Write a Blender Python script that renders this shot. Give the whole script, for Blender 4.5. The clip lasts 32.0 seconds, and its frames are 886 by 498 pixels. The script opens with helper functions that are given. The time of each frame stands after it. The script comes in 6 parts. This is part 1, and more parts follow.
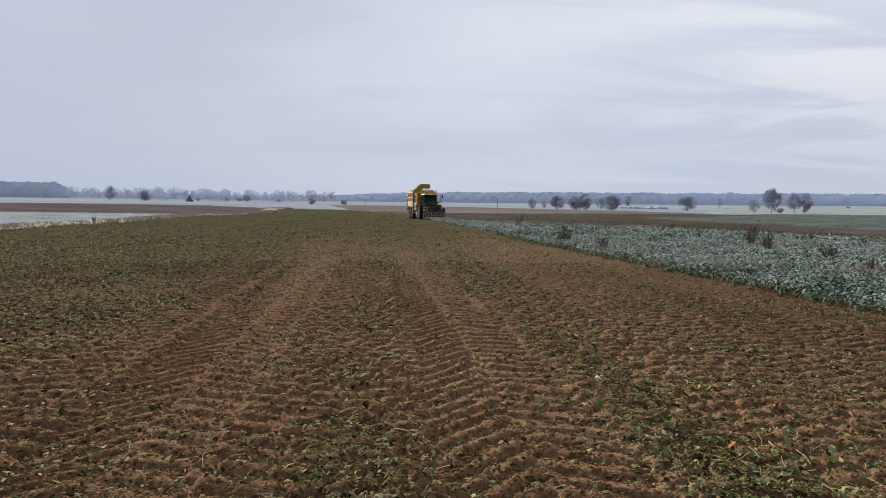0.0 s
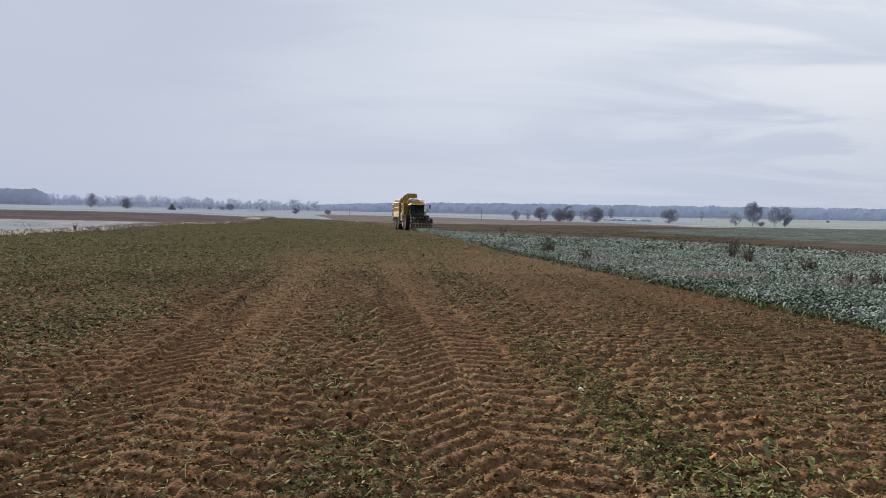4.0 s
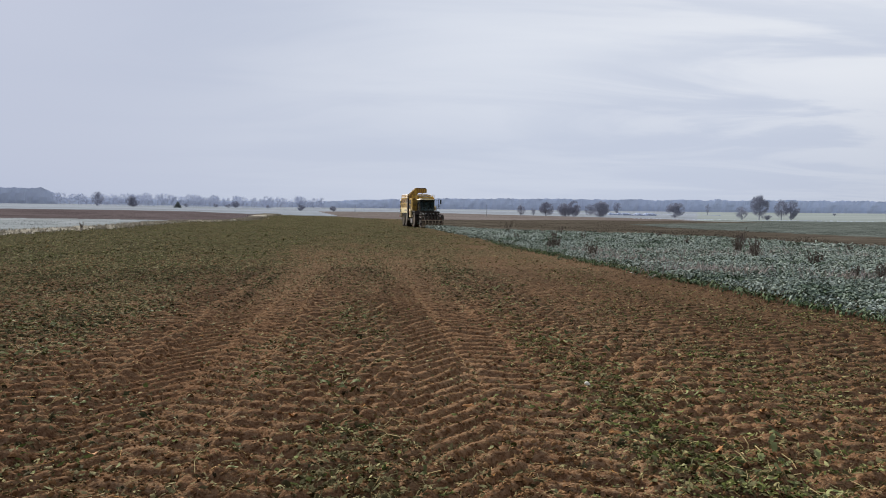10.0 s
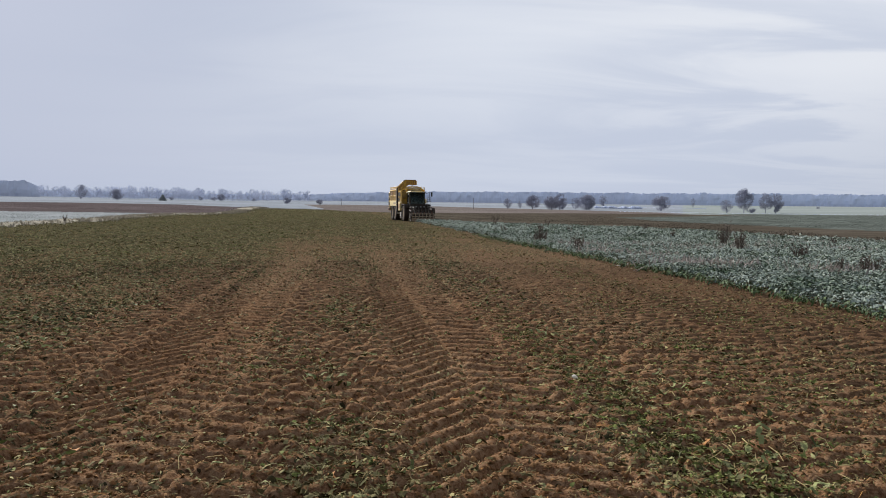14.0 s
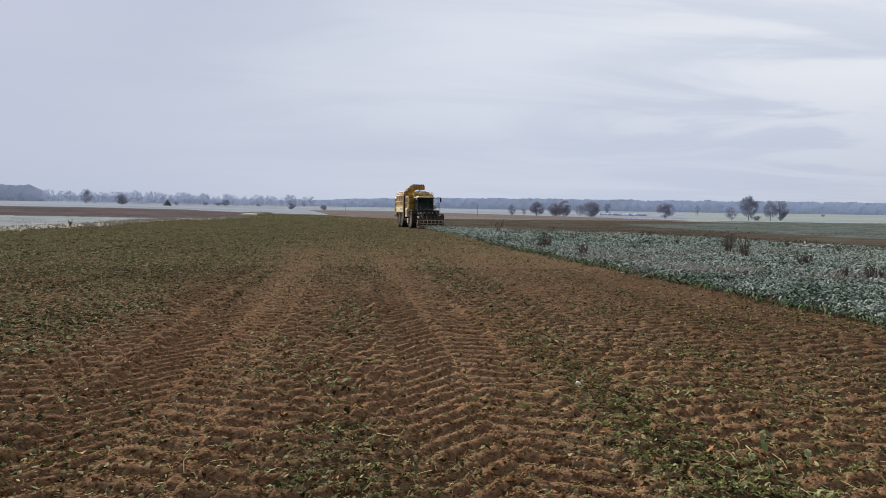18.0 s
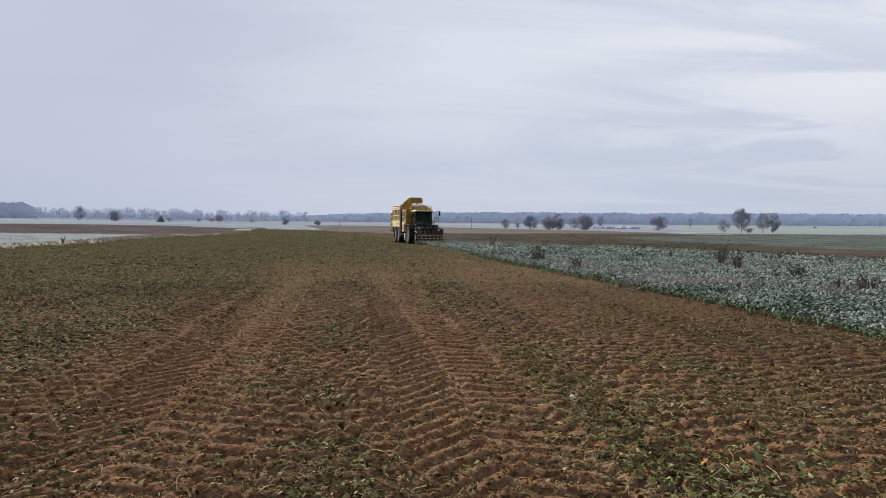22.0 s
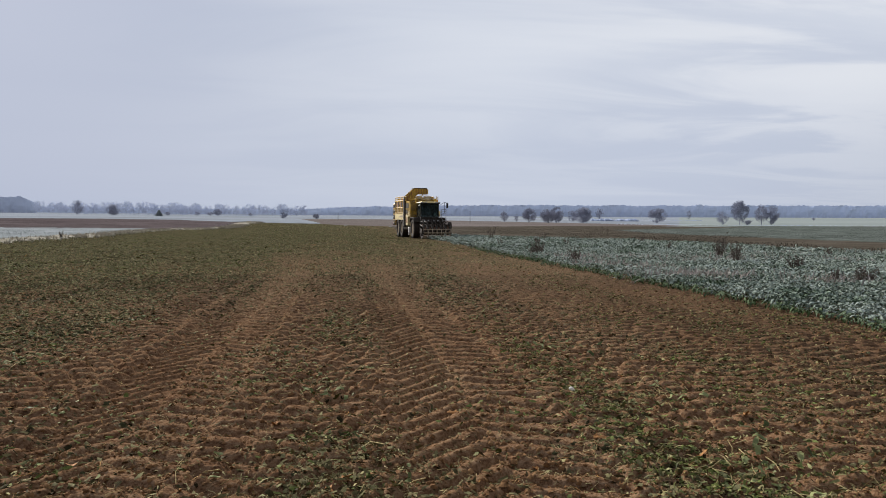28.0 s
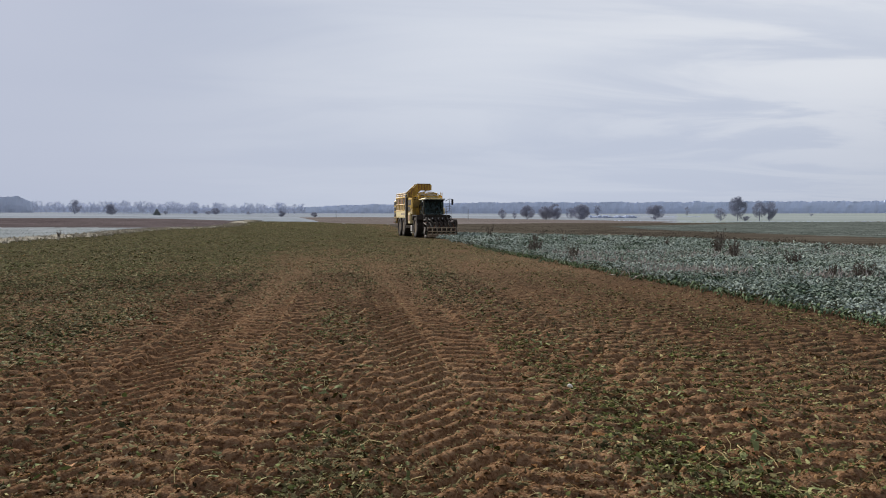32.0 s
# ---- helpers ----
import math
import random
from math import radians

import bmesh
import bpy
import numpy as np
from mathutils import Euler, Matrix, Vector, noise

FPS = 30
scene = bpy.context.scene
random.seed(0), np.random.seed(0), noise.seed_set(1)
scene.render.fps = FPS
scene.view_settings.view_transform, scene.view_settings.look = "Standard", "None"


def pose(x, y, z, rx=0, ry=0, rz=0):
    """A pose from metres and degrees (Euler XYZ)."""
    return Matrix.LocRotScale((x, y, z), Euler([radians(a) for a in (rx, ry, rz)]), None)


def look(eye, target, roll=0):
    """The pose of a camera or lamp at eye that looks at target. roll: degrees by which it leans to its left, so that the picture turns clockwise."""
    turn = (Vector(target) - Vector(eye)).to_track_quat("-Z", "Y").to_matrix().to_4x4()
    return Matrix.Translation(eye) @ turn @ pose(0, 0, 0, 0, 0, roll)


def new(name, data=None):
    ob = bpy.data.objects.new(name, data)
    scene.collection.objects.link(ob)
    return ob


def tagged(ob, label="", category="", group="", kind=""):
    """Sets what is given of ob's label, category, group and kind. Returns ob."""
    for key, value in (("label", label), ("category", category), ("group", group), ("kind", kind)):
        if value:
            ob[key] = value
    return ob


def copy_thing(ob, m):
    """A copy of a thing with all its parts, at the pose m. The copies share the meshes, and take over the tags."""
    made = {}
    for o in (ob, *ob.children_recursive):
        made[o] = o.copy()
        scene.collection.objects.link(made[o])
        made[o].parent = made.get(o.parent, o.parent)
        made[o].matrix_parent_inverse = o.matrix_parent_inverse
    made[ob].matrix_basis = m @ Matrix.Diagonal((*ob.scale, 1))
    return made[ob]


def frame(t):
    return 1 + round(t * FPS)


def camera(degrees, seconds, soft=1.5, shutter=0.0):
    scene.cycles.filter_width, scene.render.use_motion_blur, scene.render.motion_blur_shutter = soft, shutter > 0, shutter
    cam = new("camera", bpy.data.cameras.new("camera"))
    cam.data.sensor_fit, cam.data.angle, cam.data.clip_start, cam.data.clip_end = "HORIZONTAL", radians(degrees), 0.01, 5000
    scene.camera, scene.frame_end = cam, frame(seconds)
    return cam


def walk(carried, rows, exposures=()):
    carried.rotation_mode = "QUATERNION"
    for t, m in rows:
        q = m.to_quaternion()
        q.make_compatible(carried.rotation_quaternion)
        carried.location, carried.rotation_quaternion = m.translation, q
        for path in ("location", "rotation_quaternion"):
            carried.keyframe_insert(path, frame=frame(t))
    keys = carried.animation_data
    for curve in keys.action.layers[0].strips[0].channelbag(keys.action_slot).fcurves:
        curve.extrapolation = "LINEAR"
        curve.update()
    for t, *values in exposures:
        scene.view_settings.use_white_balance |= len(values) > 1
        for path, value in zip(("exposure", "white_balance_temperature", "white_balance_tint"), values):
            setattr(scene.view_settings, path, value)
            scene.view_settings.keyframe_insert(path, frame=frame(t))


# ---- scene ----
# ---------------------------------------------------------------- camera
def aim(x, y, z, yaw, pitch, roll):
    return pose(x, y, z, 0, 0, yaw) @ pose(0, 0, 0, 90 + pitch) @ pose(0, 0, 0, 0, 0, roll)


PATH = [
    (0.0, 0.005, 0.026, 1.700, -4.996, -3.143, 0.563),
    (0.5, 0.000, 0.017, 1.707, -5.038, -3.046, 0.648),
    (1.0, 0.000, -0.006, 1.702, -5.105, -2.834, 0.705),
    (1.5, 0.001, -0.012, 1.708, -5.474, -2.831, 0.562),
    (2.0, 0.002, -0.007, 1.704, -5.736, -2.754, 0.735),
    (2.5, -0.000, -0.005, 1.701, -5.898, -2.631, 0.945),
    (3.0, -0.003, 0.009, 1.700, -6.067, -2.736, 1.061),
    (3.5, -0.008, -0.003, 1.702, -6.120, -2.551, 1.035),
    (5.5, -0.009, 0.017, 1.712, -6.551, -1.904, 1.171),
    (6.0, -0.002, 0.018, 1.701, -6.398, -1.814, 0.686),
    (6.5, -0.007, 0.020, 1.707, -6.085, -2.171, 0.914),
    (7.0, -0.008, 0.018, 1.707, -5.919, -2.022, 0.796),
    (7.5, -0.013, -0.013, 1.706, -5.830, -1.969, 0.338),
    (8.0, -0.009, -0.004, 1.706, -5.955, -2.387, 0.522),
    (8.5, -0.008, 0.007, 1.705, -6.015, -2.538, 0.485),
    (9.0, -0.011, -0.005, 1.706, -5.843, -2.569, 0.581),
    (9.5, -0.006, -0.014, 1.706, -5.778, -2.608, 0.509),
    (10.0, -0.011, -0.024, 1.705, -5.790, -2.653, 0.640),
    (10.5, -0.016, -0.014, 1.697, -5.905, -2.819, 0.730),
    (11.0, -0.026, -0.011, 1.702, -5.978, -3.081, 0.943),
    (11.5, -0.025, -0.006, 1.698, -6.050, -3.169, 0.634),
    (12.0, -0.024, -0.000, 1.700, -6.353, -3.118, 0.707),
    (12.5, -0.018, -0.001, 1.701, -6.798, -3.016, 0.694),
    (13.0, -0.016, 0.004, 1.702, -7.091, -2.843, 0.776),
    (13.5, -0.010, 0.017, 1.698, -6.981, -2.981, 0.752),
    (14.0, -0.009, 0.023, 1.701, -6.784, -3.153, 0.660),
    (14.5, -0.009, 0.015, 1.703, -6.533, -3.011, 0.593),
    (16.5, -0.017, -0.001, 1.701, -6.515, -2.747, 0.729),
    (17.0, -0.012, 0.013, 1.697, -6.480, -2.861, 0.759),
    (17.5, -0.012, 0.007, 1.700, -6.468, -2.716, 0.684),
    (18.0, -0.018, -0.002, 1.701, -6.485, -2.698, 0.910),
    (18.5, -0.010, 0.008, 1.699, -6.566, -2.674, 0.758),
    (19.0, -0.016, 0.001, 1.708, -6.419, -2.458, 0.811),
    (19.5, -0.018, -0.017, 1.706, -6.371, -2.220, 0.741),
    (20.0, -0.009, -0.004, 1.702, -6.453, -2.286, 0.595),
    (20.5, -0.015, -0.009, 1.708, -6.386, -2.128, 0.782),
    (21.0, -0.015, -0.004, 1.702, -6.441, -1.976, 0.720),
    (21.5, -0.013, -0.016, 1.707, -6.547, -1.695, 0.493),
    (22.0, -0.012, -0.020, 1.705, -6.917, -1.624, 0.499),
    (22.5, -0.019, -0.015, 1.707, -7.024, -1.652, 0.600),
    (23.0, -0.018, -0.015, 1.703, -6.978, -1.818, 0.497),
    (23.5, -0.019, -0.009, 1.703, -6.892, -1.845, 0.571),
    (24.0, -0.019, -0.009, 1.703, -7.046, -1.956, 0.535),
    (24.5, -0.009, 0.002, 1.702, -7.055, -1.984, 0.412),
    (25.0, -0.006, -0.007, 1.707, -7.115, -1.926, 0.335),
    (25.5, -0.003, -0.014, 1.701, -7.204, -1.735, 0.253),
    (27.5, -0.009, -0.006, 1.703, -7.092, -1.971, 0.311),
    (28.0, -0.007, -0.004, 1.697, -7.013, -2.138, 0.312),
    (28.5, -0.005, 0.000, 1.698, -6.987, -2.311, 0.388),
    (29.0, -0.005, -0.001, 1.700, -6.974, -2.321, 0.363),
    (29.5, -0.003, 0.003, 1.700, -6.991, -2.489, 0.292),
    (30.0, -0.003, -0.004, 1.701, -7.017, -2.584, 0.232),
    (30.5, -0.004, -0.008, 1.698, -6.912, -2.685, 0.129),
    (31.0, -0.006, -0.007, 1.704, -6.993, -2.624, 0.137),
    (31.5, -0.001, 0.006, 1.704, -7.064, -2.624, 0.119),
    (32.0, -0.001, -0.002, 1.700, -7.140, -2.318, 0.005),
]
cam = camera(60.0, 32.0, soft=1.0)
walk(cam, [(t, aim(*row)) for t, *row in PATH], [(0.0, 0.92), (22.2, 0.92), (23.0, 0.86), (28.0, 0.86), (32.0, 0.83)])


# ---------------------------------------------------------------- node helpers
def mat(name, rough=0.85, metal=0.0):
    m = bpy.data.materials.new(name)
    m.use_nodes = True
    b = m.node_tree.nodes["Principled BSDF"]
    b.inputs["Roughness"].default_value = rough
    b.inputs["Metallic"].default_value = metal
    b.inputs["Specular IOR Level"].default_value = 0.25
    return m, m.node_tree, b


def node(nt, kind, **values):
    n = nt.nodes.new(kind)
    for key, value in values.items():
        n.inputs[key.replace("_", " ")].default_value = value
    return n


def place_of(nt, space="world"):
    if space == "world":
        return nt.nodes.new("ShaderNodeNewGeometry").outputs["Position"]
    return nt.nodes.new("ShaderNodeTexCoord").outputs["Object"]


def scaled(nt, vec, s):
    n = nt.nodes.new("ShaderNodeMapping")
    n.inputs["Scale"].default_value = s
    nt.links.new(vec, n.inputs["Vector"])
    return n.outputs["Vector"]


def fuzz(nt, vec, scale, detail=4.0, rough=0.6, warp=0.0):
    n = node(nt, "ShaderNodeTexNoise", Scale=scale, Detail=detail, Roughness=rough, Distortion=warp)
    nt.links.new(vec, n.inputs["Vector"])
    return n.outputs["Fac"]


def ramp(nt, fac, stops):
    n = nt.nodes.new("ShaderNodeValToRGB")
    e = n.color_ramp.elements
    while len(e) < len(stops):
        e.new(0.5)
    for k, (at, c) in enumerate(stops):
        e[k].position = at
        e[k].color = (*c, 1) if isinstance(c, tuple) else (c, c, c, 1)
    nt.links.new(fac, n.inputs["Fac"])
    return n.outputs["Color"]


def mix(nt, fac, a, b, how="MIX"):
    n = nt.nodes.new("ShaderNodeMix")
    n.data_type, n.blend_type = "RGBA", how
    for socket, value in ((n.inputs[0], fac), (n.inputs[6], a), (n.inputs[7], b)):
        if isinstance(value, (int, float)):
            socket.default_value = value
        elif isinstance(value, tuple):
            socket.default_value = (*value, 1)
        else:
            nt.links.new(value, socket)
    return n.outputs[2]


def calc(nt, op, a, b=None, c=None):
    n = nt.nodes.new("ShaderNodeMath")
    n.operation = op
    for k, value in enumerate((a, b, c)):
        if value is None:
            continue
        if isinstance(value, (int, float)):
            n.inputs[k].default_value = value
        else:
            nt.links.new(value, n.inputs[k])
    return n.outputs[0]


def span(nt, v, lo, hi):
    n = nt.nodes.new("ShaderNodeMapRange")
    n.interpolation_type = "SMOOTHSTEP"
    n.inputs["From Min"].default_value, n.inputs["From Max"].default_value = lo, hi
    nt.links.new(v, n.inputs["Value"])
    return n.outputs["Result"]


def bump(nt, b, height, strength, dist):
    n = node(nt, "ShaderNodeBump", Strength=strength, Distance=dist)
    nt.links.new(height, n.inputs["Height"])
    nt.links.new(n.outputs["Normal"], b.inputs["Normal"])


def paint(nt, b, colour):
    nt.links.new(colour, b.inputs["Base Color"])


def split(nt, vec):
    n = nt.nodes.new("ShaderNodeSeparateXYZ")
    nt.links.new(vec, n.inputs[0])
    return n.outputs


def chance(nt, island=True):
    if island:
        return nt.nodes.new("ShaderNodeNewGeometry").outputs["Random Per Island"]
    return nt.nodes.new("ShaderNodeObjectInfo").outputs["Random"]


# ---------------------------------------------------------------- sky and sun
def sky():
    w = bpy.data.worlds.new("overcast_sky")
    scene.world = w
    w.use_nodes = True
    nt = w.node_tree
    bg = nt.nodes["Background"]
    s = nt.nodes.new("ShaderNodeTexSky")
    s.sky_type, s.sun_disc = "NISHITA", False
    s.sun_elevation, s.sun_rotation = radians(23.5), radians(334)
    s.air_density, s.dust_density, s.ozone_density = 1.0, 4.0, 2.0
    way = nt.nodes.new("ShaderNodeTexCoord").outputs["Generated"]
    xyz = split(nt, way)
    # cloud deck: the direction laid onto a flat layer, so that clouds draw together towards the horizon
    high = calc(nt, "ADD", calc(nt, "MAXIMUM", xyz[2], 0.0), 0.10)
    flat = nt.nodes.new("ShaderNodeCombineXYZ")
    nt.links.new(calc(nt, "DIVIDE", xyz[0], high), flat.inputs[0])
    nt.links.new(calc(nt, "DIVIDE", xyz[1], high), flat.inputs[1])
    deck = flat.outputs[0]
    broad = fuzz(nt, scaled(nt, deck, (0.22, 0.40, 1)), 1.0, 3.0, 0.5, 0.3)
    fine = fuzz(nt, scaled(nt, deck, (0.55, 1.0, 1)), 1.0, 6.0, 0.55, 0.8)
    clouds = calc(nt, "ADD", calc(nt, "MULTIPLY", broad, 0.65), calc(nt, "MULTIPLY", fine, 0.35))
    lit = span(nt, clouds, 0.40, 0.60)
    cold = mix(nt, lit, (0.528, 0.582, 0.706), (0.68, 0.722, 0.810))
    # the cloud thins to the south-west of the view
    west = span(nt, xyz[0], 0.25, -0.45)
    cold = mix(nt, calc(nt, "MULTIPLY", west, 0.9), cold, (0.436, 0.49, 0.625))
    east = span(nt, calc(nt, "ADD", xyz[0], calc(nt, "MULTIPLY", xyz[2], 0.5)), 0.15, 0.85)
    cold = mix(nt, calc(nt, "MULTIPLY", east, calc(nt, "ADD", 0.12, calc(nt, "MULTIPLY", span(nt, fine, 0.43, 0.57), 0.70))), cold, (0.83, 0.85, 0.89))
    rim = span(nt, xyz[2], 0.0, 0.20)
    cold = mix(nt, rim, mix(nt, 0.75, cold, (0.525, 0.58, 0.71)), cold)
    thick = span(nt, xyz[0], -0.02, -0.50)
    cold = mix(nt, calc(nt, "MULTIPLY", thick, 0.75), cold, (0.425, 0.485, 0.64))
    # the overcast glows most overhead and around the hidden sun, and is dullest opposite to it
    glow = calc(nt, "ADD", calc(nt, "ADD", calc(nt, "MULTIPLY", xyz[0], -0.30), calc(nt, "MULTIPLY", xyz[1], 0.52)), calc(nt, "MULTIPLY", xyz[2], 0.80))
    high = span(nt, xyz[2], 0.26, 0.75)
    lift = calc(nt, "ADD", calc(nt, "ADD", 0.05, calc(nt, "MULTIPLY", span(nt, glow, -0.6, 0.45), 0.95)), calc(nt, "MULTIPLY", high, calc(nt, "MULTIPLY", span(nt, glow, 0.35, 1.0), 0.12)))
    # away from the hidden sun the cloud is a warmer grey
    cold = mix(nt, calc(nt, "MULTIPLY", span(nt, glow, 0.1, -0.4), 0.9), cold, (0.66, 0.60, 0.52))
    top = nt.nodes.new("ShaderNodeCombineColor")
    for k in range(3):
        nt.links.new(lift, top.inputs[k])
    cold = mix(nt, 1.0, cold, top.outputs[0], "MULTIPLY")
    blue = mix(nt, 1.0, s.outputs[0], (0.07, 0.07, 0.07), "MULTIPLY")
    paint_sky = mix(nt, 0.975, blue, cold)
    nt.links.new(paint_sky, bg.inputs["Color"])
    bg.inputs["Strength"].default_value = 0.55


sky()
sun = new("sun", bpy.data.lights.new("sun", "SUN"))
sun.data.energy, sun.data.angle, sun.data.color = 3.7, radians(10), (1.0, 0.95, 0.88)
sun.matrix_world = look((-30, 62, 30), (0, 0, 0))


# ---------------------------------------------------------------- materials
def soil_material():
    m, nt, b = mat("field_soil", 1.0)
    b.inputs["Specular IOR Level"].default_value = 0.0
    at = place_of(nt)
    xyz = split(nt, at)
    grain = fuzz(nt, at, 60.0, 5.0, 0.75)
    crumb = fuzz(nt, scaled(nt, at, (18.0, 24.0, 26.0)), 1.0, 4.0, 0.62)
    lump = fuzz(nt, at, 4.0, 4.0, 0.6)
    wide = fuzz(nt, scaled(nt, at, (0.55, 0.14, 1)), 1.0, 4.0, 0.6)
    mixed = calc(nt, "ADD", calc(nt, "MULTIPLY", crumb, 0.55), calc(nt, "MULTIPLY", grain, 0.45))
    dry = ramp(nt, mixed, [(0.395, (0.034, 0.018, 0.010)), (0.47, (0.168, 0.096, 0.052)), (0.585, (0.345, 0.232, 0.140))])
    red = ramp(nt, lump, [(0.36, (0.130, 0.055, 0.026)), (0.64, (0.225, 0.140, 0.078))])
    col = mix(nt, 0.30, dry, red)
    # moister and drier stretches along the rows
    col = mix(nt, calc(nt, "MULTIPLY", span(nt, wide, 0.62, 0.40), 0.38), col, (0.105, 0.050, 0.026))
    # the soil colour turns greyer further up the field
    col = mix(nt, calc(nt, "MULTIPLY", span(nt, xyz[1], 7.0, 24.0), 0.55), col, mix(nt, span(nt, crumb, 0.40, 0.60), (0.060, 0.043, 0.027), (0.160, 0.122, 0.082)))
    # darker brown earth beside the crop, fading out up the field
    beside_crop = calc(nt, "MULTIPLY", span(nt, calc(nt, "ADD", xyz[0], calc(nt, "MULTIPLY", wide, 3.0)), 4.2, 7.5), calc(nt, "SUBTRACT", 1.0, span(nt, xyz[1], 11.0, 32.0)))
    col = mix(nt, calc(nt, "MULTIPLY", beside_crop, 0.60), col, (0.076, 0.046, 0.028))
    damp = calc(nt, "MULTIPLY", span(nt, calc(nt, "ADD", xyz[0], calc(nt, "MULTIPLY", wide, 2.0)), 0.6, -1.2), calc(nt, "SUBTRACT", 1.0, span(nt, xyz[1], 5.5, 10.0)))
    col = mix(nt, calc(nt, "MULTIPLY", damp, 0.34), col, (0.070, 0.033, 0.019))
    # mown leaf scraps trodden in, bit beside bit: thicker in swaths, on the west side and towards the far end
    def swath(centre, half):
        return calc(nt, "SUBTRACT", 1.0, span(nt, calc(nt, "ABSOLUTE", calc(nt, "SUBTRACT", xyz[0], centre)), half * 0.3, half * 1.3))

    lay = calc(nt, "ADD", calc(nt, "MULTIPLY", span(nt, xyz[1], 9.0, 60.0), 0.62), calc(nt, "MULTIPLY", calc(nt, "MULTIPLY", span(nt, xyz[0], -2.2, -5.0), span(nt, xyz[1], 3.0, 12.0)), 0.40))
    lay = calc(nt, "ADD", lay, calc(nt, "MULTIPLY", calc(nt, "MULTIPLY", calc(nt, "ADD", swath(2.4, 0.38), calc(nt, "MULTIPLY", swath(-0.2, 0.5), 0.3)), calc(nt, "SUBTRACT", 1.0, span(nt, xyz[1], 10.0, 40.0))), 0.14))
    lay = calc(nt, "ADD", lay, calc(nt, "MULTIPLY", calc(nt, "SUBTRACT", wide, 0.5), 1.7))
    lay = calc(nt, "ADD", lay, calc(nt, "MULTIPLY", calc(nt, "SUBTRACT", lump, 0.5), 1.5))
    for c in (1.1, -1.75):
        lay = calc(nt, "SUBTRACT", lay, calc(nt, "MULTIPLY", calc(nt, "MULTIPLY", swath(c, 0.45), calc(nt, "SUBTRACT", 1.0, span(nt, xyz[1], 16.0, 55.0))), 0.13))
    lay = calc(nt, "MINIMUM", calc(nt, "MAXIMUM", calc(nt, "ADD", lay, calc(nt, "ADD", 0.0, calc(nt, "MULTIPLY", calc(nt, "MULTIPLY", span(nt, xyz[0], 6.5, 2.0), span(nt, xyz[1], 8.0, 24.0)), 0.28))), 0.0), 0.88)
    jig = node(nt, "ShaderNodeTexNoise", Scale=18.0, Detail=3.0)
    nt.links.new(at, jig.inputs["Vector"])
    bent = mix(nt, 0.12, at, jig.outputs["Color"], "ADD")
    bits = node(nt, "ShaderNodeTexVoronoi", Scale=24.0)
    nt.links.new(bent, bits.inputs["Vector"])
    bit = nt.nodes.new("ShaderNodeSeparateColor")
    nt.links.new(bits.outputs["Color"], bit.inputs[0])
    scraps = ramp(nt, bit.outputs[0], [(0.0, (0.009, 0.008, 0.003)), (0.45, (0.032, 0.035, 0.017)), (0.72, (0.062, 0.068, 0.032)), (0.90, (0.128, 0.128, 0.066)), (1.0, (0.285, 0.250, 0.150))])
    there = span(nt, calc(nt, "SUBTRACT", lay, bit.outputs[1]), -0.04, 0.08)
    col = mix(nt, calc(nt, "MULTIPLY", there, 0.93), col, scraps)
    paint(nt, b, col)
    bump(nt, b, calc(nt, "ADD", calc(nt, "ADD", calc(nt, "MULTIPLY", grain, 0.5), calc(nt, "MULTIPLY", crumb, 1.0)), calc(nt, "MULTIPLY", there, calc(nt, "MULTIPLY", bits.outputs["Distance"], -0.8))), 0.9, 0.022)
    return m


def land_material(name, stops, scale, stretch=(1, 1, 1), rough=0.95, fine=9.0):
    m, nt, b = mat(name, rough)
    b.inputs["Specular IOR Level"].default_value = 0.0
    at = place_of(nt)
    wide = fuzz(nt, scaled(nt, at, stretch), scale, 6.0, 0.65)
    small = fuzz(nt, at, fine, 4.0, 0.7)
    paint(nt, b, ramp(nt, calc(nt, "ADD", calc(nt, "MULTIPLY", wide, 0.6), calc(nt, "MULTIPLY", small, 0.4)), stops))
    bump(nt, b, small, 0.6, 0.05)
    return m


def scrap_material(name, stops, rough=0.8):
    m, nt, b = mat(name, rough)
    at = place_of(nt)
    b.inputs["Specular IOR Level"].default_value = 0.02
    col = ramp(nt, chance(nt), stops)
    paint(nt, b, mix(nt, 0.45, col, ramp(nt, fuzz(nt, at, 70.0, 3.0), [(0.3, (0.12, 0.10, 0.05)), (0.7, (0.85, 0.80, 0.60))]), "OVERLAY"))
    return m


def leaf_material(name, dark, light, frost, island=True):
    """Beet leaves; rime lies on what faces the sky, thicker on some leaves than on others."""
    m, nt, b = mat(name, 0.75)
    b.inputs["Specular IOR Level"].default_value = 0.05
    at = place_of(nt)
    geo = nt.nodes.new("ShaderNodeNewGeometry")
    up = calc(nt, "ABSOLUTE", split(nt, geo.outputs["Normal"])[2])
    luck = chance(nt, island)
    green = mix(nt, luck, dark, light)
    rime = calc(nt, "MULTIPLY", span(nt, fuzz(nt, at, 26.0, 5.0, 0.7), 0.28, 0.58), span(nt, up, 0.0, 0.75))
    patch = span(nt, fuzz(nt, at, 0.45, 3.0, 0.6), 0.25, 0.62)
    some = span(nt, calc(nt, "FRACT", calc(nt, "MULTIPLY", luck, 37.0)), 0.25, 0.75)
    rime = calc(nt, "MULTIPLY", calc(nt, "MULTIPLY", rime, calc(nt, "ADD", calc(nt, "MULTIPLY", patch, 0.66), calc(nt, "MULTIPLY", some, 0.28))), frost)
    paint(nt, b, mix(nt, rime, green, (0.425, 0.47, 0.43)))
    bump(nt, b, fuzz(nt, at, 60.0, 2.0), 0.4, 0.004)
    return m


